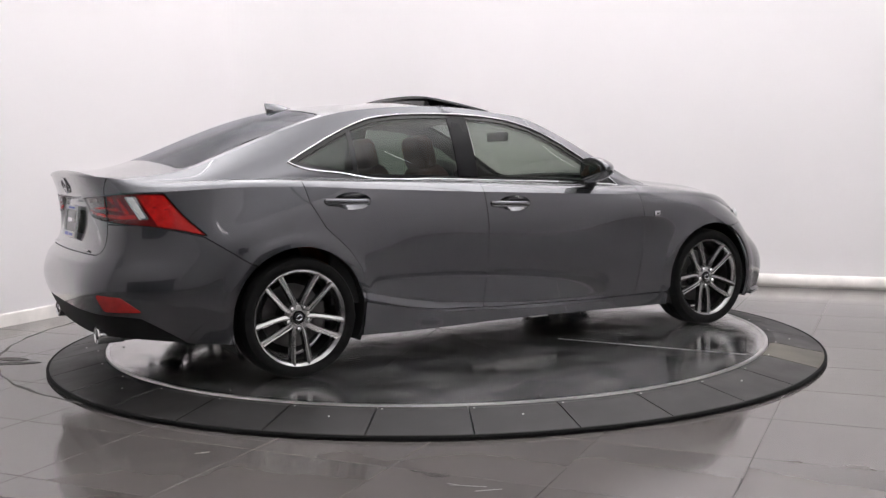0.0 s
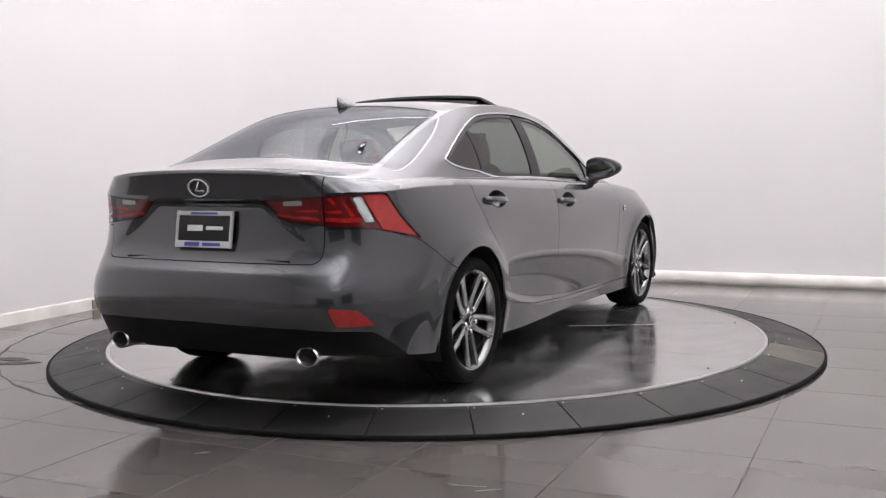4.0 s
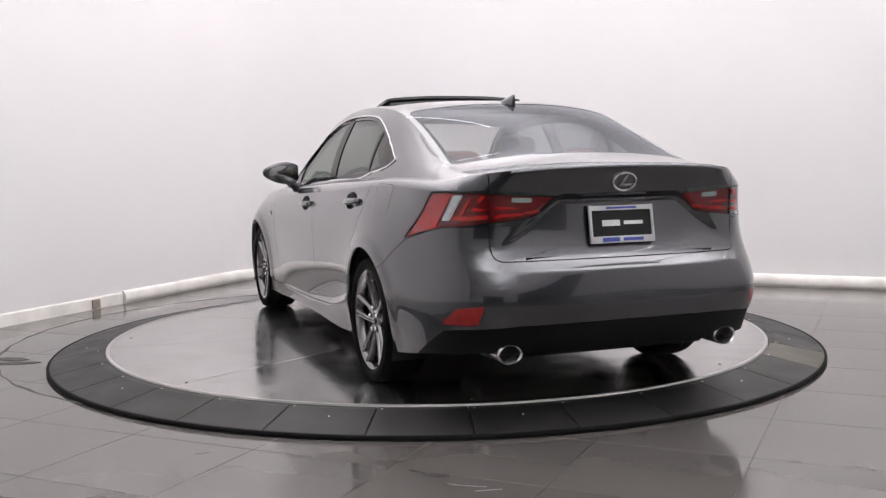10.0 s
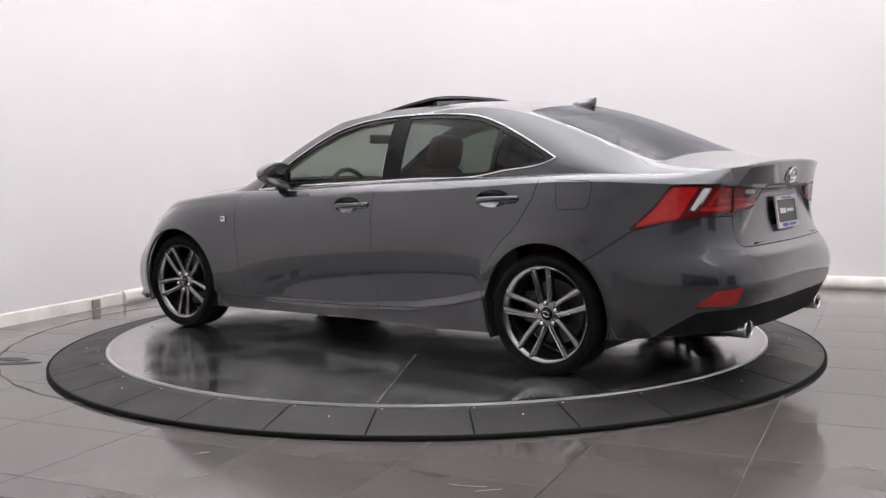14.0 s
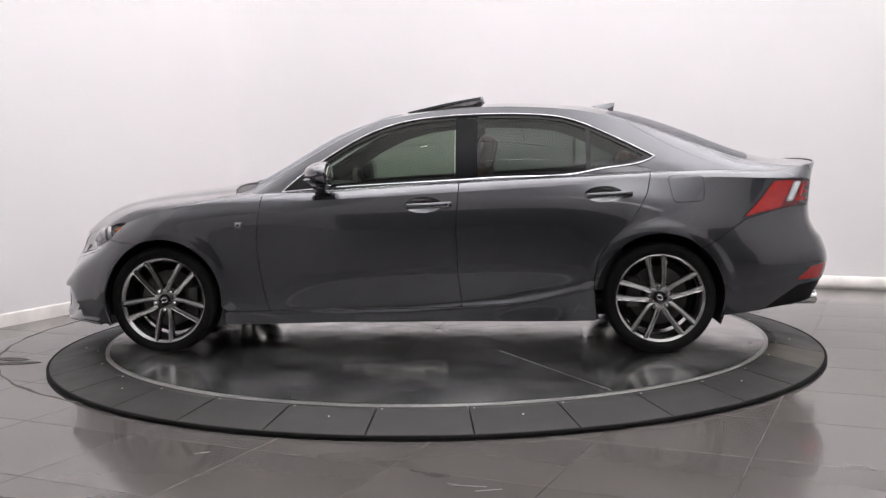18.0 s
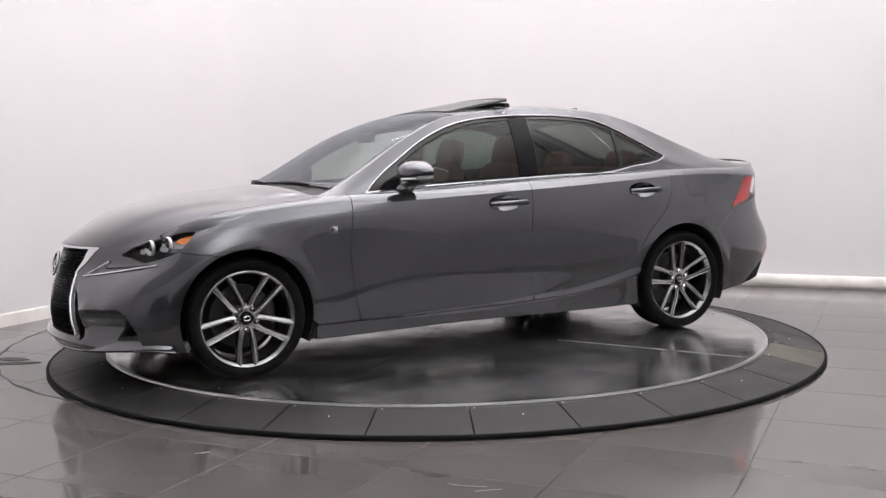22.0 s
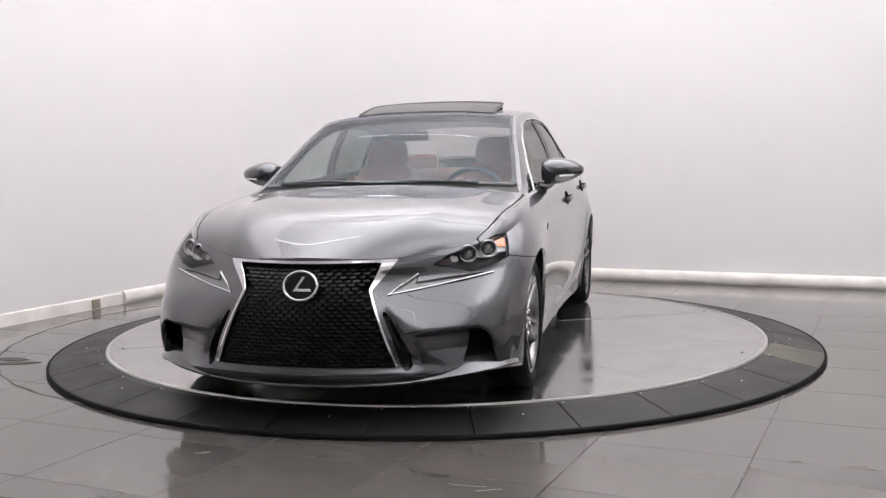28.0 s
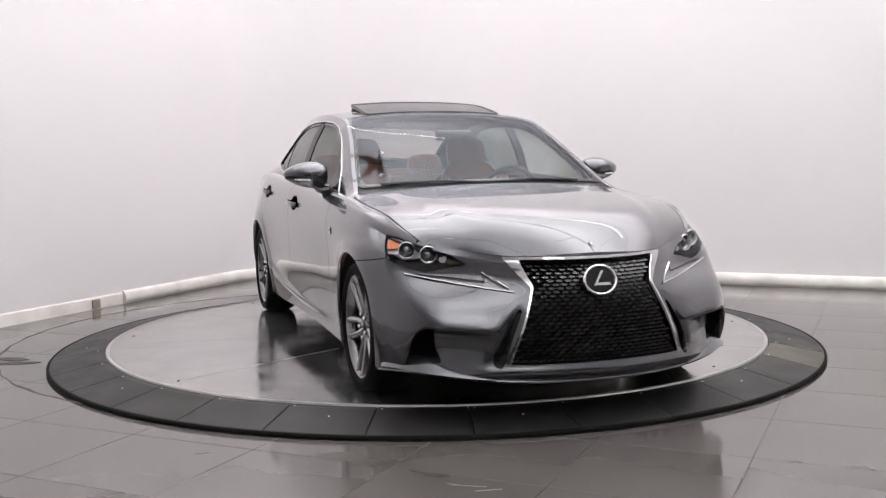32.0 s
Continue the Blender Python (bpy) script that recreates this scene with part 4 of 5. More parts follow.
pair("corner_intake", box(.03, .215, .20, 1.785, .712, .292, .006, 1), UNDER, (FBUMPER, FBUMPER), "black corner air intake")
drl = nose.cut(sdf(yz(nose), P_DRL) + 0.001)
DRLS = panel("running_lamp", drl.push(-0.008), LAMPGREY, CAR, "slim clear running lamp below the headlamp", flange=-0.008)


def nose_x(y, z):
    k = np.where((RING.c[:, 3] < 4.3))[0]
    return float(RING.p[k[int(((RING.p[k][:, 1:] - [y, z]) ** 2).sum(1).argmin())], 0])


pair("chrome_strip", tube([(nose_x(y, z) + 0.003, y, z) for y, z in [(.752, .594), (.66, .576), (.56, .557), (.46, .540), (.356, .524), (.41, .564), (.459, .601)]], 0.0055, 6), CHROME, DRLS)

# mesh of the grille: rows of slanted links
bm = bmesh.new()
rows = 27
for r in range(rows):
    z = 0.645 - r * 0.0156
    half = float(np.interp(z, [.226, .545, .655], [.392, .262, .316]))
    step = 0.037
    n = int(half / step) + 2
    off = 0.5 * step if r % 2 else 0.0
    for i in range(-n, n + 1):
        y = i * step + off
        if abs(y) > half - 0.010:
            continue
        x = nose_x(abs(y), z) - 0.016
        lit = 0.0094
        a = [(y - step * .47, z), (y - step * .24, z + lit * .5), (y + step * .24, z + lit * .5), (y + step * .47, z), (y + step * .24, z - lit * .5), (y - step * .24, z - lit * .5)]
        lean = float(np.interp(z, [.36, .48, .60], [-0.5, 0.2, 0.9]))
        v0 = [bm.verts.new((x - lean * (q - z), p, q)) for p, q in a]
        v1 = [bm.verts.new((x - 0.020, p, q - 0.004)) for p, q in a]
        bm.faces.new(v0)
        for k in range(6):
            j = (k + 1) % 6
            bm.faces.new((v0[j], v0[k], v1[k], v1[j]))
bmesh.ops.recalc_face_normals(bm, faces=bm.faces[:])
part("grille_mesh", bm, GRILLEMAT, GRILLE, "gloss black woven mesh", False)


def emblem(parent, x, z, tilt, face, scale=1.0):
    """An oval ring with a plain slanted bar shape."""
    m = pose(x, 0, z) @ (pose(0, 0, 0, 90, 0, 90) if face > 0 else pose(0, 0, 0, 90, 0, -90)) @ pose(0, 0, 0, tilt)
    high = 0.056 if face > 0 else 0.047
    ring_pts = [(0.067 * scale * math.cos(a), high * scale * math.sin(a), 0.006) for a in [2 * math.pi * k / 40 for k in range(40)]]
    bm = tube(ring_pts, 0.0062 * scale, 8, True)
    bmesh.ops.transform(bm, matrix=m, verts=bm.verts[:])
    em = part("emblem", bm, EMBLEM, parent, "chrome oval emblem")
    stroke = [(-0.030, -0.022), (0.046, -0.022), (0.040, -0.011), (-0.012, -0.011), (0.018, 0.036), (0.006, 0.036)]
    part("emblem_bar", prism([(a * scale, b * scale) for a, b in stroke], 0.006, m @ Matrix.Translation((0, 0, 0.003)), 0.001), EMBLEM, em)
    if face > 0:
        part("emblem_plate", prism([(0.066 * scale * math.cos(k * math.pi / 16), (high - .001) * scale * math.sin(k * math.pi / 16)) for k in range(32)], 0.004, m), GLOSSBLACK, em)


emblem(GRILLE, 2.180, .566, -15, 1, 1.1)
emblem(BOOT, -2.334, .980, 14, -1, 0.82)

# headlamps
hl = RING.cut(np.where(RING.c[:, 3] < 5.5, -1.0, 1.0))
hl = hl.cut(sdf(sz(hl), P_LAMP) + 0.001)
HEAD = panel("headlamp", hl.push(-0.062), LAMPBOX, CAR, "clear headlamp with two projectors and an amber corner", flange=-0.060)
panel("lamp_cover", hl.push(-0.001), LENS, HEAD[0], sides="left", flange=0)
panel("lamp_cover", hl.push(-0.001), LENS, HEAD[1], sides="right", flange=0)
k = hl.cut(sdf(sz(hl), rounded(wrap([(1.635, .78, .743), (1.68, .795, .700), (1.745, .762, .706), (1.705, .755, .735)]), 0.005))).push(-0.014)
for ob, q in zip(HEAD, (k, k.mirror())):
    finish(q.mesh("side_marker", 0.005), "side_marker", AMBER, ob, "amber corner reflector")
# chrome eyelid over the two ringed projectors, a dull inner reflector and a grey lower shelf
for nm, poly, material, d in (("corner_bowl", [(1.618, .79, .752), (1.668, .80, .690), (1.735, .765, .684), (1.755, .752, .712), (1.705, .752, .746)], SILVER, -0.026), ("lamp_bezel", [(1.665, .778, .738), (1.70, .785, .690), (1.745, .755, .668), (1.80, .70, .672), (1.81, .675, .700), (1.75, .715, .728)], SILVER, -0.040),
                              ("inner_reflector", [(1.868, .575, .664), (1.862, .585, .640), (1.89, .54, .638), (1.895, .535, .652)], BROWN, -0.030), ("led_block", [(1.842, .603, .676), (1.838, .608, .648), (1.860, .585, .646), (1.866, .578, .672)], SILVER, -0.030)):
    k = hl.cut(sdf(sz(hl), rounded(wrap(poly), 0.003))).push(d)
    for ob, q in zip(HEAD, (k, k.mirror())):
        finish(q.mesh(nm, 0.01), nm, material, ob)
for y, z in ((.722, .690), (.645, .673)):
    x = nose_x(y, z) - 0.019
    aim = pose(x, y, z) @ pose(0, 0, 0, 0, 0, 16)
    bm = lathe([(0.0345, -0.012), (0.0345, 0.004), (0.0368, 0.008), (0.0392, 0.004), (0.0392, -0.008)], 36, "X", True)
    bmesh.ops.transform(bm, matrix=aim, verts=bm.verts[:])
    pair("projector_ring", bm, SILVER, HEAD, "bright projector ring")
    bm = lathe([(0.0001, 0.006), (0.011, 0.003), (0.021, -0.004), (0.026, -0.014)], 32, "X")
    bmesh.ops.transform(bm, matrix=aim, verts=bm.verts[:])
    pair("projector_lens", bm, PROJECTOR, HEAD)
    bm = lathe([(0.024, -0.014), (0.035, -0.006)], 32, "X")
    bmesh.ops.transform(bm, matrix=aim, verts=bm.verts[:])
    pair("projector_bowl", bm, CHROME, HEAD)
# vanes under the corner intakes, rising from the chin to an upturned tip
vane = along(ROWS[0], np.linspace(0.9, 3.75, 26))
vane = vane[(vane[:, 1] > .44) & (vane[:, 1] < .858)]
bm = bmesh.new()
secs = []
for x, y, z in vane:
    w = (y - .44) / .418
    hgt = float(np.interp(w, [0, .5, .72, 1], [.008, .050, .052, .030]))
    tip = 0.012 * max(0.0, w - .75) / .25
    secs.append([bm.verts.new(q) for q in ((x + .010, y + .006 * w, z - .008), (x + .018, y + .012 * w, z + .002 + tip), (x + .008, y + .006 * w, z + .014 + tip), (x - .045, y - .004, z + .014 + hgt), (x - .085, y - .012, z + .010 + hgt), (x - .085, y - .012, z))])
for a, b in zip(secs, secs[1:]):
    for i in range(6):
        j = (i + 1) % 6
        bm.faces.new((a[i], a[j], b[j], b[i]))
bm.faces.new(secs[0]), bm.faces.new(secs[-1][::-1])
bmesh.ops.recalc_face_normals(bm, faces=bm.faces[:])
pair("bumper_vane", bm, PAINT, (FBUMPER, FBUMPER))
# lower lip of the nose
lip = [q for q in along(ROWS[0], np.linspace(0, 3.8, 34))]
pts = [(q[0] + 0.004, q[1] + (0.012 if i > 22 else 0), q[2] - 0.002) for i, q in enumerate(lip)]
pts = [(x, -y, z) for x, y, z in pts[:0:-1]] + pts
part("front_lip", tube(pts, 0.007, 8, flat=1.2), PAINT, FBUMPER)

# top panels
t = TOPSKIN


def rect(a0, a1, w1, r=0.15):
    return rounded([(a0, -w1 * 5), (a1, -w1 * 5), (a1, w1 * 5), (a0, w1 * 5)], r)


def aw(s):
    return s.c[:, [3, 4]] * [1, 5]


P_SUN = rounded([(.03, -.44), (.03, .44), (-.415, .44), (-.415, -.44)], 0.05)
panel("bonnet", t.cut(sdf(aw(t), rect(.012, 5.0, 0.988, .012))), sides=False, flange=0.003)
panel("cowl", t.cut(sdf(aw(t), rect(5.03, 6.2, 0.98))).push(-0.012), BLACK, sides=False)
panel("windscreen", t.cut(sdf(aw(t), rect(6.0, 10.0, 0.962, .3))).push(-0.002), SCREEN, sides=False, flange=0)
k = t.cut(sdf(aw(t), rect(5.98, 10.03, 0.972, .3)))
panel("windscreen_seal", k.cut(-sdf(aw(k), rect(6.15, 9.9, 0.942, .4))).push(-0.004), GLOSSBLACK, sides=False, flange=0)
k = t.cut(sdf(aw(t), rect(10.05, 13.0, 1.01, .05)))
panel("roof", k.cut(-sdf(k.c[:, [0, 1]], P_SUN)), sides=False)[0]
panel("rear_window", t.cut(sdf(aw(t), rect(13.03, 16.4, 0.948, .3))).push(-0.002), REARGLASS, sides=False, flange=0)
k = t.cut(sdf(aw(t), rect(13.01, 16.42, 0.957, .3)))
panel("rear_window_seal", k.cut(-sdf(aw(k), rect(13.12, 16.25, 0.930, .4))).push(-0.004), GLOSSBLACK, sides=False, flange=0)
panel("boot_lid", t.cut(sdf(aw(t), rect(16.43, 19.2, 0.96, .3))), sides=False)[0]
s = t.cut(5.03 - t.c[:, 3])
s = hole(s, rect(5.03, 10.03, 0.972, .3), aw, 0)
panel("windscreen_pillar", s.cut(s.c[:, 3] - 10.04))
s = t.cut(13.01 - t.c[:, 3])
s = hole(s, rect(13.01, 16.42, 0.957, .3), aw, 0)
panel("rear_pillar", hole(s, rect(16.42, 19.3, 0.963, .3), aw, 0))
# raised sunroof
k = t.cut(sdf(t.c[:, [0, 1]], P_SUN) + 0.004)
lift = np.interp(k.c[:, 0], [-.415, .03], [0.043, 0.003])
k.p = k.p + np.array([0, 0, 1]) * lift[:, None]
panel("sunroof", k, DARKGLASS, CAR, "tilted dark glass sunroof", sides=False, flange=0.014)
k = k.cut(-(sdf(k.c[:, [0, 1]], P_SUN) + 0.010))
panel("sunroof_rim", k.push(0.002), BLACK, CAR, "black rubber edge of the sunroof", sides=False, flange=0.005)
k = t.cut(sdf(t.c[:, [0, 1]], P_SUN) - 0.004)
panel("sunroof_tray", k.push(-0.03), INTERIOR, CAR, sides=False, flange=-0.025)
bm = tube([(-.405, y, 1.403 + 0.021 * (1 - (y / .44) ** 2)) for y in np.linspace(-.42, .42, 21)], 0.018, 6)
part("sunroof_seal", bm, BLACK, CAR)
# antenna fin
bm = bmesh.new()
secs = []
for w in np.linspace(0, 1, 9):
    x = -1.082 - 0.138 * w
    h = 0.004 + 0.052 * w ** 0.85
    th = 0.030 * math.sin(math.pi * (0.12 + 0.80 * w)) + 0.003
    zb = 1.392 - 0.026 * w ** 1.2
    secs.append([bm.verts.new((x - 0.012 * math.sin(q * math.pi / 2 / 5) * w, sy * th * (1 - (q / 5) ** 1.6) , zb + h * q / 5 - (0.012 if q == 0 else 0))) for sy, q in [(1, 0), (1, 1), (1, 2), (1, 3), (1, 4), (1, 5), (-1, 4), (-1, 3), (-1, 2), (-1, 1), (-1, 0)]])
for a, b in zip(secs, secs[1:]):
    for i in range(10):
        bm.faces.new((a[i], a[i + 1], b[i + 1], b[i]))
bm.faces.new(secs[-1]), bm.faces.new(secs[0][::-1])
bmesh.ops.recalc_face_normals(bm, faces=bm.faces[:])
part("antenna_fin", bm, PAINT, CAR)

# side windows
g = GREENSKIN
DLO_UP = [(.711, .914), (.613, .999), (.483, 1.09), (.32, 1.19), (.158, 1.264), (-.003, 1.307), (-.165, 1.327), (-.353, 1.337), (-.555, 1.338), (-.752, 1.329), (-.883, 1.311), (-1.015, 1.267), (-1.147, 1.207), (-1.28, 1.14), (-1.385, 1.085)]
DLO_LOW = [(-1.368, 1.075), (-1.122, 1.025), (-.959, .996), (-.634, .982), (-.312, .970), (.167, .949), (.484, .932)]
DLO = DLO_UP + DLO_LOW
k = g.cut(-sdf(xz(g), DLO))
panel("side_frame", k.cut(0.25 - k.c[:, 3]), flange=0.006)
win = g.cut(sdf(xz(g), DLO)).push(-0.010)
panel("front_side_window", win.cut(-0.27 - win.c[:, 0]), GLASS, flange=0)
panel("b_pillar_cover", win.cut(np.abs(win.c[:, 0] + .338) - .062).push(0.004), PILLAR, CAR, "black pillar cover between the side windows")
s = win.cut(win.c[:, 0] + .40)
panel("rear_side_window", s.cut(-1.01 - s.c[:, 0]), REARSIDE, flange=0)
panel("window_bar", win.cut(np.abs(win.c[:, 0] + 1.02) - .013).push(0.003), GLOSSBLACK)
panel("quarter_window", win.cut(win.c[:, 0] + 1.03), REARSIDE, flange=0)
inner_band = g.cut(sdf(xz(g), DLO) + 0.002)
panel("window_seal", inner_band.cut(-sdf(xz(inner_band), DLO) - 0.020).push(-0.006), GLOSSBLACK, flange=0)


def on_green(pts, d):
    out = []
    for x, z in pts:
        k = int(((g.p[:, [0, 2]] - [x, z]) ** 2).sum(1).argmin())
        out.append((x, g.p[k, 1] + d, z))
    return out


def dense(pts, n):
    p = np.array(pts)
    q = np.concatenate([[0], np.cumsum(np.linalg.norm(np.diff(p, axis=0), axis=1))])
    return [tuple(v) for v in cubic(q, p, np.linspace(0, q[-1], n))]


pair("window_trim", tube(on_green(dense(DLO_UP, 110), 0.001), 0.0044, 8, flat=0.7), CHROME, None, "chrome window surround")
pair("window_trim", tube(on_green(dense([DLO_UP[-1]] + DLO_LOW + [DLO_UP[0]], 60), 0.001), 0.0060, 6, flat=0.7), CHROME, None, "chrome window sill strip")
# black triangle behind the mirror
k = win.cut(0.50 - win.c[:, 0]).push(0.006)
panel("mirror_base_cover", k, GLOSSBLACK)

# door mirrors
bm = bmesh.new()
bmesh.ops.create_uvsphere(bm, u_segments=40, v_segments=22, radius=1.0)
for v in bm.verts:
    x, y, z = v.co
    out = max(0.0, (y + 1) / 2)
    fx = x * (0.126 - 0.030 * out) - 0.012 * out
    fy = max(-0.104, y * 0.128)
    fz = math.copysign(abs(z) ** 0.85, z) * (0.084 - 0.036 * out ** 1.5) + 0.008 * out
    if fx < -0.028:
        fx = -0.028 - (abs(fx) - 0.028) * 0.10
    v.co = (fx, fy, fz)
bmesh.ops.translate(bm, vec=(.452, .898, 1.008), verts=bm.verts[:])
MIRRORS = pair("door_mirror", bm, PAINT, None, "grey door mirror with a chrome-lined lamp strip")
bm = prism([(.098 * math.cos(q), .053 * math.sin(q)) for q in np.linspace(0, 2 * math.pi, 37)[:-1]], .004, pose(.414, .896, 1.007, 90, 0, -90), .001)
pair("mirror_glass", bm, MIRRORGLASS, MIRRORS, "mirror glass")
bm = tube([(.50, .775, .932), (.49, .80, .925), (.475, .83, .935), (.465, .85, .958)], 0.026, 10, flat=1.25)
pair("mirror_foot", bm, PAINT, MIRRORS)
bm = tube([(.555, .90, .985), (.530, .955, .988), (.485, .995, .994), (.435, 1.008, 1.003)], 0.0058, 6)
pair("lamp_strip", bm, CLEAR, MIRRORS, "clear turn lamp strip")

# badges on the wings
bm = box(0.042, 0.005, 0.036, .94, skin_y(.94, .734) + 0.002, .734, 0.002, 2)
pair("wing_badge", bm, CHROME, FENDERS, "small square chrome badge")
bm = box(0.022, 0.005, 0.010, .945, skin_y(.94, .734) + 0.003, .736, 0.001, 1)
pair("badge_bar", bm, GLOSSBLACK, FENDERS)

# number plate in a dealer's frame; its writing is kept as plain bars
PLATE = part("plate_frame", bmesh.new(), SILVER, CAR, "silver plate frame round a black dealer plate")
PM = pose(-2.310, 0, .795) @ pose(0, 0, 0, 90, 0, -90) @ pose(0, 0, 0, -9)
bm = bmesh.new()
for sx, sy, x, y in ((.318, .030, 0, -.066), (.318, .020, 0, .071), (.013, .162, -.1525, .002), (.013, .162, .1525, .002)):
    join(bm, box(sx, sy, .012, x, y, .004, .002, 2))
bmesh.ops.transform(bm, matrix=PM, verts=bm.verts[:])
bm.to_mesh(PLATE.data)
bm.free()
part("plate", box(.30, .132, .004, 0, 0, .002, m=None), GLOSSBLACK, PLATE, "black plate").matrix_basis = PM
for w, h, x, y, mt in ((.088, .026, -.052, .006, CLEAR), (.095, .016, .058, .006, CLEAR), (.085, .018, -.06, -.066, BLUEBAR), (.10, .014, .05, -.066, BLUEBAR), (.15, .009, 0, .071, BLUEBAR)):
    z0 = .0045 if abs(y) < .03 else .0105
    part("plate_bar", box(w, h, .0016, x, y, z0, 0.0005, 1), mt, PLATE).matrix_basis = PM
# body-coloured bead added on the boot's lower crease to catch its highlight
bm = tube([(-2.322, y, .672) for y in np.linspace(-.46, .46, 21)], 0.004, 6)
part("boot_crease", bm, PAINT, BOOT)

# exhaust tips
for sy in (1, -1):
    bm = lathe([(0.047, 0.12), (0.048, 0.0), (0.054, -0.006), (0.060, 0.0), (0.059, 0.12)], 40, "X", True)
    bmesh.ops.scale(bm, vec=(1, 0.98, 0.72), verts=bm.verts[:])
    ex = part("exhaust_tip", bm, EMBLEM, CAR, "oval chrome exhaust tip")
    ex.matrix_basis = pose(-2.315, sy * .537, .268)
    bm = lathe([(0.0001, 0.06), (0.052, 0.06), (0.052, 0.4)], 32, "X")
    bmesh.ops.scale(bm, vec=(1, 0.95, 0.70), verts=bm.verts[:])
    part("exhaust_pipe", bm, UNDER, ex)

# wipers
for y0, y1, x0, x1 in ((.52, -.10, .93, .955), (-.05, -.60, .99, .90)):
    bm = tube([(x0 + (x1 - x0) * w + 0.012 * math.sin(w * 3.14), y0 + (y1 - y0) * w, .962 + .010 * math.sin(w * 3.14)) for w in np.linspace(0, 1, 12)], 0.006, 6)
    part("wiper", bm, BLACK, CAR)

# inner body: arch liners, floor, shell
k = RING.cut(arch(RING, ARCH_F, 0.004))
k = k.cut(arch(k, ARCH_R, 0.004))
k = hole(k, P_LAMP, sz, -0.02)
k = k.cut(-(where(k, -1, 4.2, sdf(yz(k), P_FRAME)) + 0.0) - 0.02)
k = k.cut(-np.minimum(where(k, -1, 4.2, sdf(yz(k), P_POCKET)), where(k, -1, 4.2, sdf(yz(k), P_SLOT))) - 0.01)
k = k.cut(np.where((k.c[:, 3] < 4.3) & ((k.c[:, 2] > .585) | (k.c[:, 2] < .46)), 1.0, -1.0))
panel("body_shell", k.cut(-np.minimum(cup_field(k, HANDLES["front_door"]), cup_field(k, HANDLES["rear_door"])) * 0.1).push(-0.016), UNDER, CAR, sides=False, flange=0)
for a in (ARCH_F, ARCH_R):
    r = a[2] + 0.012
    prof = [(a[0] + r * math.cos(w), a[1] + r * math.sin(w)) for w in np.linspace(-0.45, math.pi + 0.45, 40)]
    bm = bmesh.new()
    va = [bm.verts.new((x, .868, z)) for x, z in prof]
    vb = [bm.verts.new((x, .50, z)) for x, z in prof]
    for i in range(39):
        bm.faces.new((va[i], va[i + 1], vb[i + 1], vb[i]))
    bm.faces.new(vb)
    pair("wheel_arch_liner", bm, UNDER)
bm = box(2.1, 1.60, .07, 0, 0, .205, 0.01)
join(bm, box(1.95, 1.06, .08, -.03, 0, .170, 0.02)), join(bm, box(.34, .62, .07, .95, 0, .165, 0.02)), join(bm, box(.40, .95, .08, -1.35, 0, .185, 0.02))
join(bm, box(.62, 1.0, .06, 1.45, 0, .22, 0.01)), join(bm, box(.9, 1.0, .10, -1.75, 0, .27, 0.02)), join(bm, box(.75, 1.0, .06, 1.72, 0, .19, 0.01))
part("underbody", bm, UNDER, CAR)
bm = tube([(-.9, .2, .16), (-1.3, .25, .17), (-1.8, .45, .2), (-2.2, .54, .25)], 0.03, 8)
part("exhaust_line", bm, STEEL, CAR)

bm = box(.30, .10, .006, .08, .60, .150, .002, 1, pose(0, 0, 0, 3, 1, 4))
join(bm, box(.12, .05, .02, .22, .63, .146, .006, 2)), join(bm, tube([(-.2, .56, .15), (.0, .58, .14), (.3, .56, .142), (.5, .5, .16)], .012, 8))
pair("heat_shield", bm, DISCEDGE, None, "bare metal heat shield under the sill")

# cabin


def cushion(sx, sy, sz, m, k=0.42):
    """A padded block with rounded sides."""
    bm = bmesh.new()
    bmesh.ops.create_uvsphere(bm, u_segments=28, v_segments=18, radius=1.0)
    for v in bm.verts:
        v.co = [math.copysign(abs(c) ** k, c) * h / 2 for c, h in zip(v.co, (sx, sy, sz))]
        v.co.y *= 1 - 0.12 * max(0.0, v.co.z / sz)
    bmesh.ops.transform(bm, matrix=m, verts=bm.verts[:])
    return bm


bm = box(.42, 1.36, .30, .66, 0, .80, .05, 3)
part("dashboard", bm, INTERIOR, CAR)
bm = tube([(.30 + .05 * math.sin(q), .37 + .18 * math.cos(q), .86 + .17 * math.sin(q)) for q in np.linspace(0, 2 * math.pi, 33)[:-1]], 0.015, 8, True)
SW = part("steering_wheel", bm, INTERIOR, CAR)
part("wheel_boss", box(.05, .14, .12, .32, .37, .86, .02, 3), INTERIOR, SW)
for sy in (1, -1):
    back = pose(-.20, sy * .37, .46, 0, -20)
    seat = part("front_seat", cushion(.15, .42, .64, back @ pose(0, 0, .31)), LEATHER, CAR, "tan leather front seat")
    for side_y in (-.21, .21):
        part("seat_bolster", cushion(.17, .10, .52, back @ pose(.03, side_y, .27)), LEATHER, seat)
    part("seat_cushion", cushion(.54, .50, .18, pose(.03, sy * .37, .44)), LEATHER, seat)
    part("head_restraint", cushion(.10, .27, .20, pose(-.435, sy * .37, 1.125, 0, -14), 0.5), LEATHER, seat)
    for post_y in (-.06, .06):
        part("restraint_post", tube([(-.41, sy * .37 + post_y, 1.0), (-.43, sy * .37 + post_y, 1.08)], .006, 8), CHROME, seat)
    part("door_card", box(1.9, .03, .55, -.25, sy * .78, .62, .012, 2), INTERIOR, CAR)
    part("rear_head_restraint", cushion(.10, .26, .15, pose(-1.32, sy * .36, 1.05, 0, -18), 0.5), LEATHER, CAR)
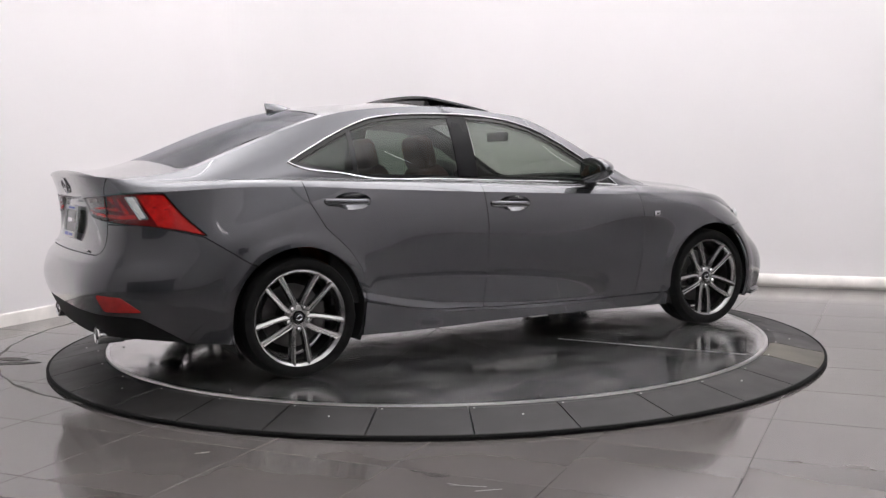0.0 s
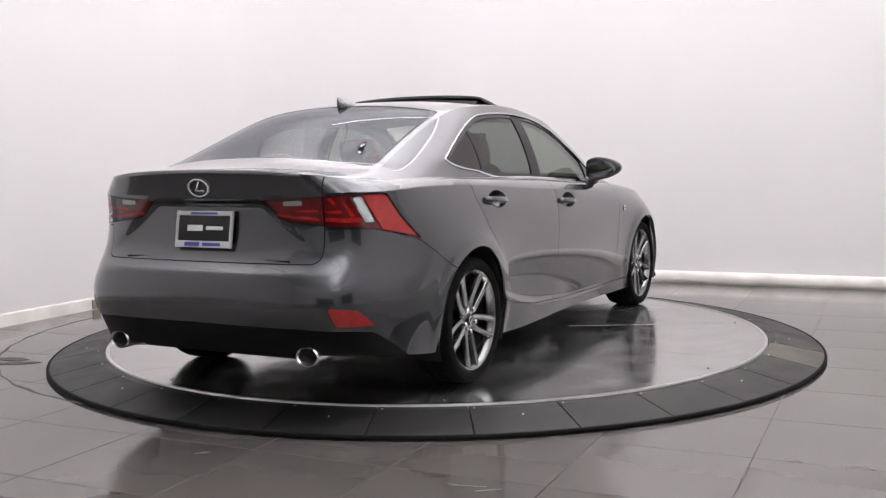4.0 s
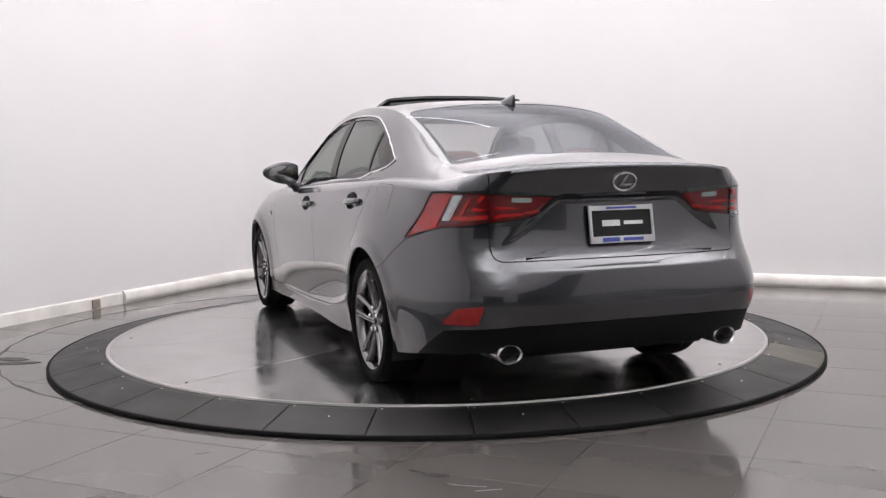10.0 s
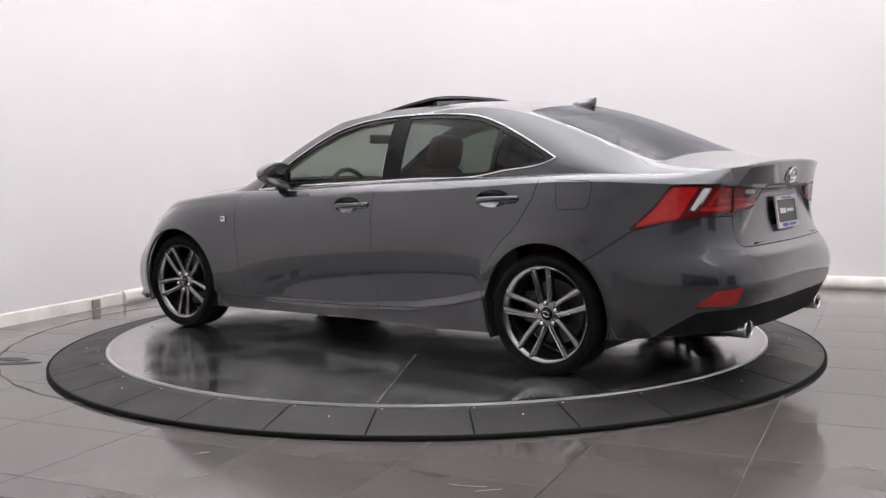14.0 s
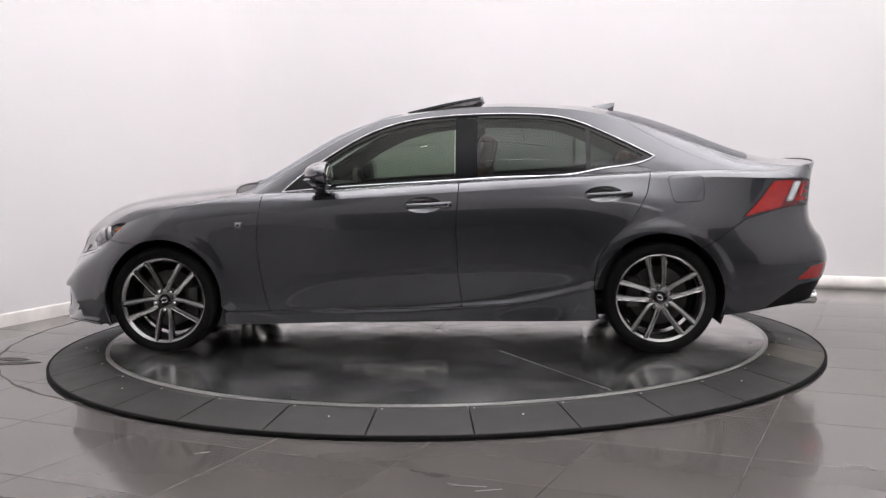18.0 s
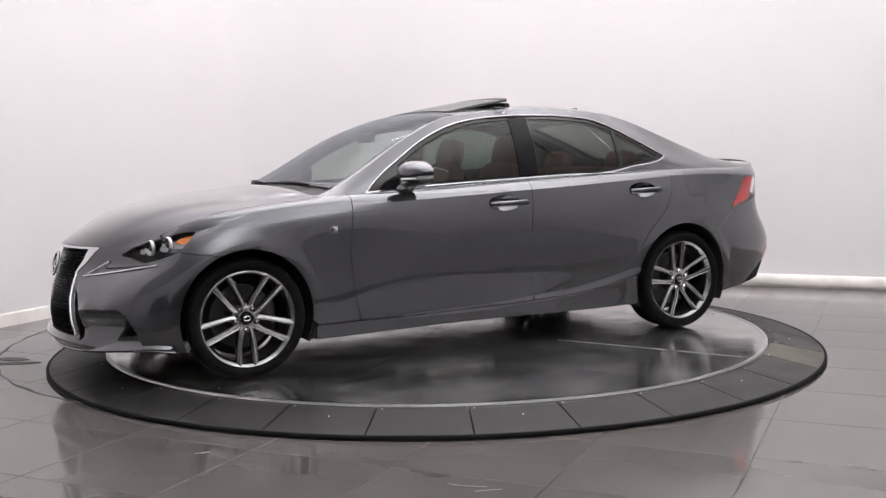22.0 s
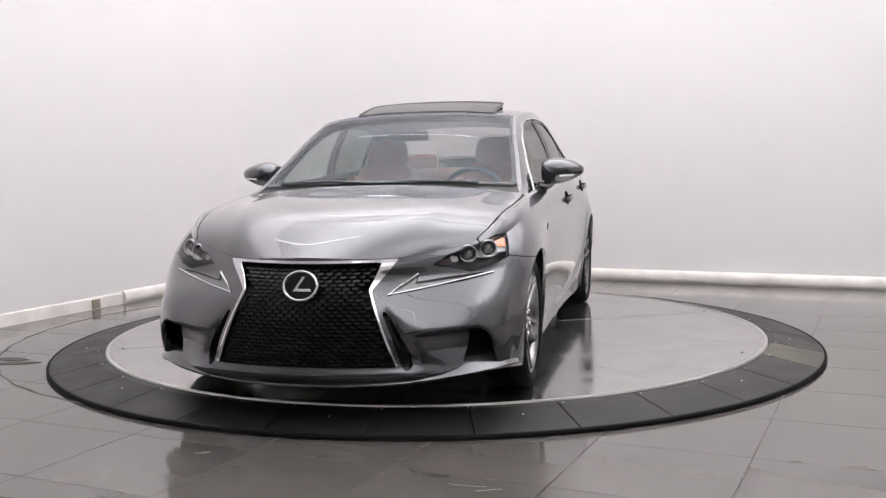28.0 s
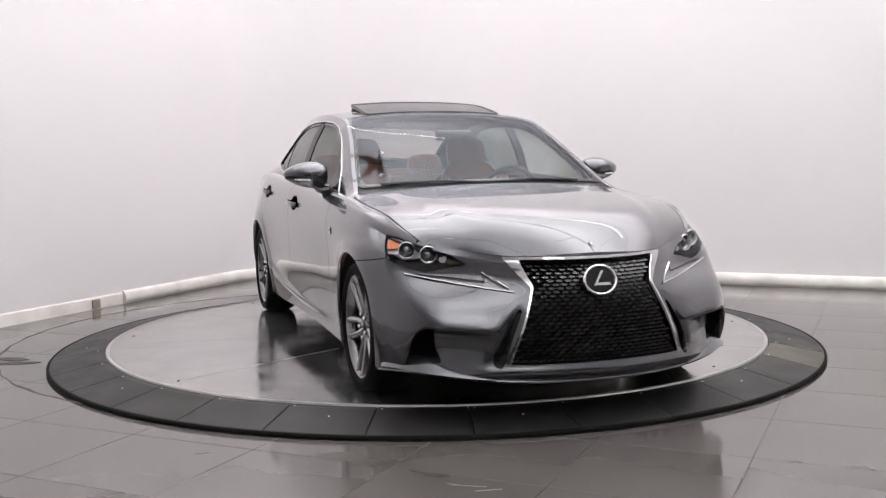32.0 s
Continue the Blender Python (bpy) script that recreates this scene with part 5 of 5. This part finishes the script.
part("rear_seat", cushion(.16, 1.30, .60, pose(-1.10, 0, .45, 0, -22) @ pose(0, 0, .30), 0.3), LEATHER, CAR, "tan leather rear bench")
part("parcel_shelf", box(.56, 1.20, .03, -1.58, 0, .985, .01), INTERIOR, CAR)
part("cabin_floor", box(2.4, 1.5, .03, -.2, 0, .27), INTERIOR, CAR)
part("interior_mirror", box(.03, .22, .06, .36, 0, 1.225, .012, 3), INTERIOR, CAR)
panel("headliner", t.cut(sdf(aw(t), rect(9.8, 13.2, 1.02))).push(-0.045), HEADLINER, CAR, "dark cloth headliner", sides=False, flange=0)
k = g.cut(-(sdf(xz(g), DLO) + 0.024))
k = k.cut(np.maximum(5.6 - k.c[:, 3], k.c[:, 3] - 16.6))
panel("pillar_trim", k.push(-0.034), TRIM, CAR, flange=-0.02)
s = t.cut(np.maximum(5.6 - t.c[:, 3], t.c[:, 3] - 10.2))
panel("pillar_trim", hole(s, rect(5.03, 10.0, 0.955, .3), aw, 0).push(-0.034), TRIM, CAR, flange=0)
s = t.cut(np.maximum(13.0 - t.c[:, 3], t.c[:, 3] - 16.5))
panel("pillar_trim", hole(s, rect(13.08, 16.42, 0.94, .3), aw, 0).push(-0.034), TRIM, CAR, flange=0)

# wheels: rim face at y = 0 of the wheel, looking outwards along y
R_T = 0.308
tyre_prof = [(.228, -.20), (.262, -.208), (.288, -.205), (.301, -.19), (.3065, -.165), (R_T, -.152), (R_T, -.142), (.301, -.141), (.301, -.133), (R_T, -.132), (R_T, -.104), (.301, -.103), (.301, -.093), (R_T, -.092), (R_T, -.066), (.301, -.065), (.301, -.057), (R_T, -.056), (.3065, -.028), (.301, -.006), (.293, .008), (.277, .015), (.260, .013), (.248, .004), (.241, -.01)]
WM = {}


def keep(nm, bm, material, smooth=True):
    me = bpy.data.meshes.new(nm)
    bm.to_mesh(me)
    bm.free()
    for q in me.polygons:
        q.use_smooth = smooth
    me.set_sharp_from_angle(angle=radians(35))
    me.materials.append(material)
    WM[nm] = me


bm = lathe(tyre_prof, 96)
keep("tyre", bm, RUBBER)
bm = lathe([(.219, -.06), (.218, -.035), (.226, -.012), (.235, -.003), (.2435, 0.002), (.2460, -.001), (.2460, -.02), (.241, -.03)], 96)
keep("rim", bm, SATIN)
keep("barrel", lathe([(.231, -.20), (.229, -.12), (.217, -.10), (.2185, -.055)], 96), BARREL)
secs = []
bm = bmesh.new()
# one spoke along z with its left twin set off to the side
for r, cx, w, y0, th in ((.040, .016, .034, -.030, .040), (.070, .026, .034, -.024, .036), (.110, .033, .030, -.020, .032), (.160, .038, .031, -.013, .030), (.205, .042, .034, -.006, .028), (.236, .0445, .038, .0, .024)):
    secs.append([bm.verts.new((cx + dx, y0 + dy, r)) for dx, dy in ((-w * .5, -th), (-w * .5, -.009), (-w * .38, -.002), (-w * .10, .001), (w * .30, -.006), (w * .42, -.003), (w * .5, -.009), (w * .5, -th))])
for a, b in zip(secs, secs[1:]):
    for i in range(8):
        j = (i + 1) % 8
        bm.faces.new((a[i], a[j], b[j], b[i]))
bm.faces.new(secs[0]), bm.faces.new(secs[-1][::-1])
bmesh.ops.recalc_face_normals(bm, faces=bm.faces[:])
other = bm.copy()
bmesh.ops.scale(other, vec=(-1, 1, 1), verts=other.verts[:])
bmesh.ops.reverse_faces(other, faces=other.faces[:])
keep("spoke", bm, SATIN)
keep("spoke_twin", other, SATIN)
keep("hub", lathe([(.0001, -.030), (.030, -.030), (.034, -.026), (.060, -.030), (.074, -.040), (.076, -.075)], 60), SATIN)
keep("hub_cap", lathe([(.0001, -.020), (.020, -.021), (.027, -.024), (.031, -.032)], 36), GLOSSBLACK)
bm = tube([(.017 * math.cos(q), -.0195, .012 * math.sin(q)) for q in np.linspace(0, 2 * math.pi, 25)[:-1]], 0.0018, 6, True)
keep("cap_emblem", bm, CHROME)
keep("lug_nut", lathe([(.0001, -.012), (.007, -.012), (.0115, -.017), (.0125, -.040)], 6 * 3), CHROME)
keep("lug_pocket", lathe([(.0001, -.0275), (.0165, -.0275), (.0185, -.031), (.0185, -.05)], 24), BARREL)
keep("brake_disc", lathe([(.09, -.115), (.162, -.115), (.162, -.14), (.09, -.14)], 60), STEEL)
keep("brake_hat", lathe([(.0001, -.10), (.085, -.10), (.09, -.12), (.20, -.16), (.21, -.2)], 40), UNDER)
keep("caliper", box(.075, .06, .17, .135, -.125, .02, .012, 3), STEEL)
keep("valve", tube([(0, -.02, -.205), (0, -.004, -.196)], .004, 6), CHROME)


def wheel(x, y, turn):
    w = new("wheel", WM["rim"])
    tagged(w, "satin alloy wheel with ten spokes in five pairs")
    w.parent = CAR
    w.matrix_basis = pose(x, y, R_T, 0, 0, 0 if y > 0 else 180)
    spin = pose(0, 0, 0, 0, turn, 0)

    def sub(nm, m=None):
        ob = new(nm.replace("_twin", ""), WM[nm])
        ob.parent = w
        ob.matrix_basis = m if m is not None else Matrix()
        return ob

    tagged(sub("tyre"), "black low-profile tyre")
    for k in range(5):
        m = spin @ pose(0, 0, 0, 0, 72 * k, 0)
        sub("spoke", m), sub("spoke_twin", m)
        sub("lug_nut", m @ pose(0, 0, .057)), sub("lug_pocket", m @ pose(0, 0, .057))
    sub("barrel"), sub("hub"), sub("hub_cap"), sub("cap_emblem", spin)
    sub("valve", spin @ pose(0, 0, 0, 0, 20, 0))
    sub("brake_disc"), sub("brake_hat"), sub("caliper", pose(0, 0, 0, 0, 0 if x * y < 0 else 180, 0))


wheel(1.40, .860, 178)
wheel(1.40, -.860, 172)
wheel(-1.40, .872, 150)
wheel(-1.40, -.872, 36)


def motions():
    rows = [i * 0.5 for i in range(65)]
    walk(TABLE, [(t, pose(0, 0, 0, 0, 0, table_angle(t))) for t in rows])
    car_rows = []
    for t in rows:
        a = radians(table_angle(t))
        car_rows.append((t, pose(CAR_X * math.cos(a) - CAR_Y * math.sin(a), CAR_X * math.sin(a) + CAR_Y * math.cos(a), 0.0, 0, 0, table_angle(t))))
    walk(CAR, car_rows)


motions()
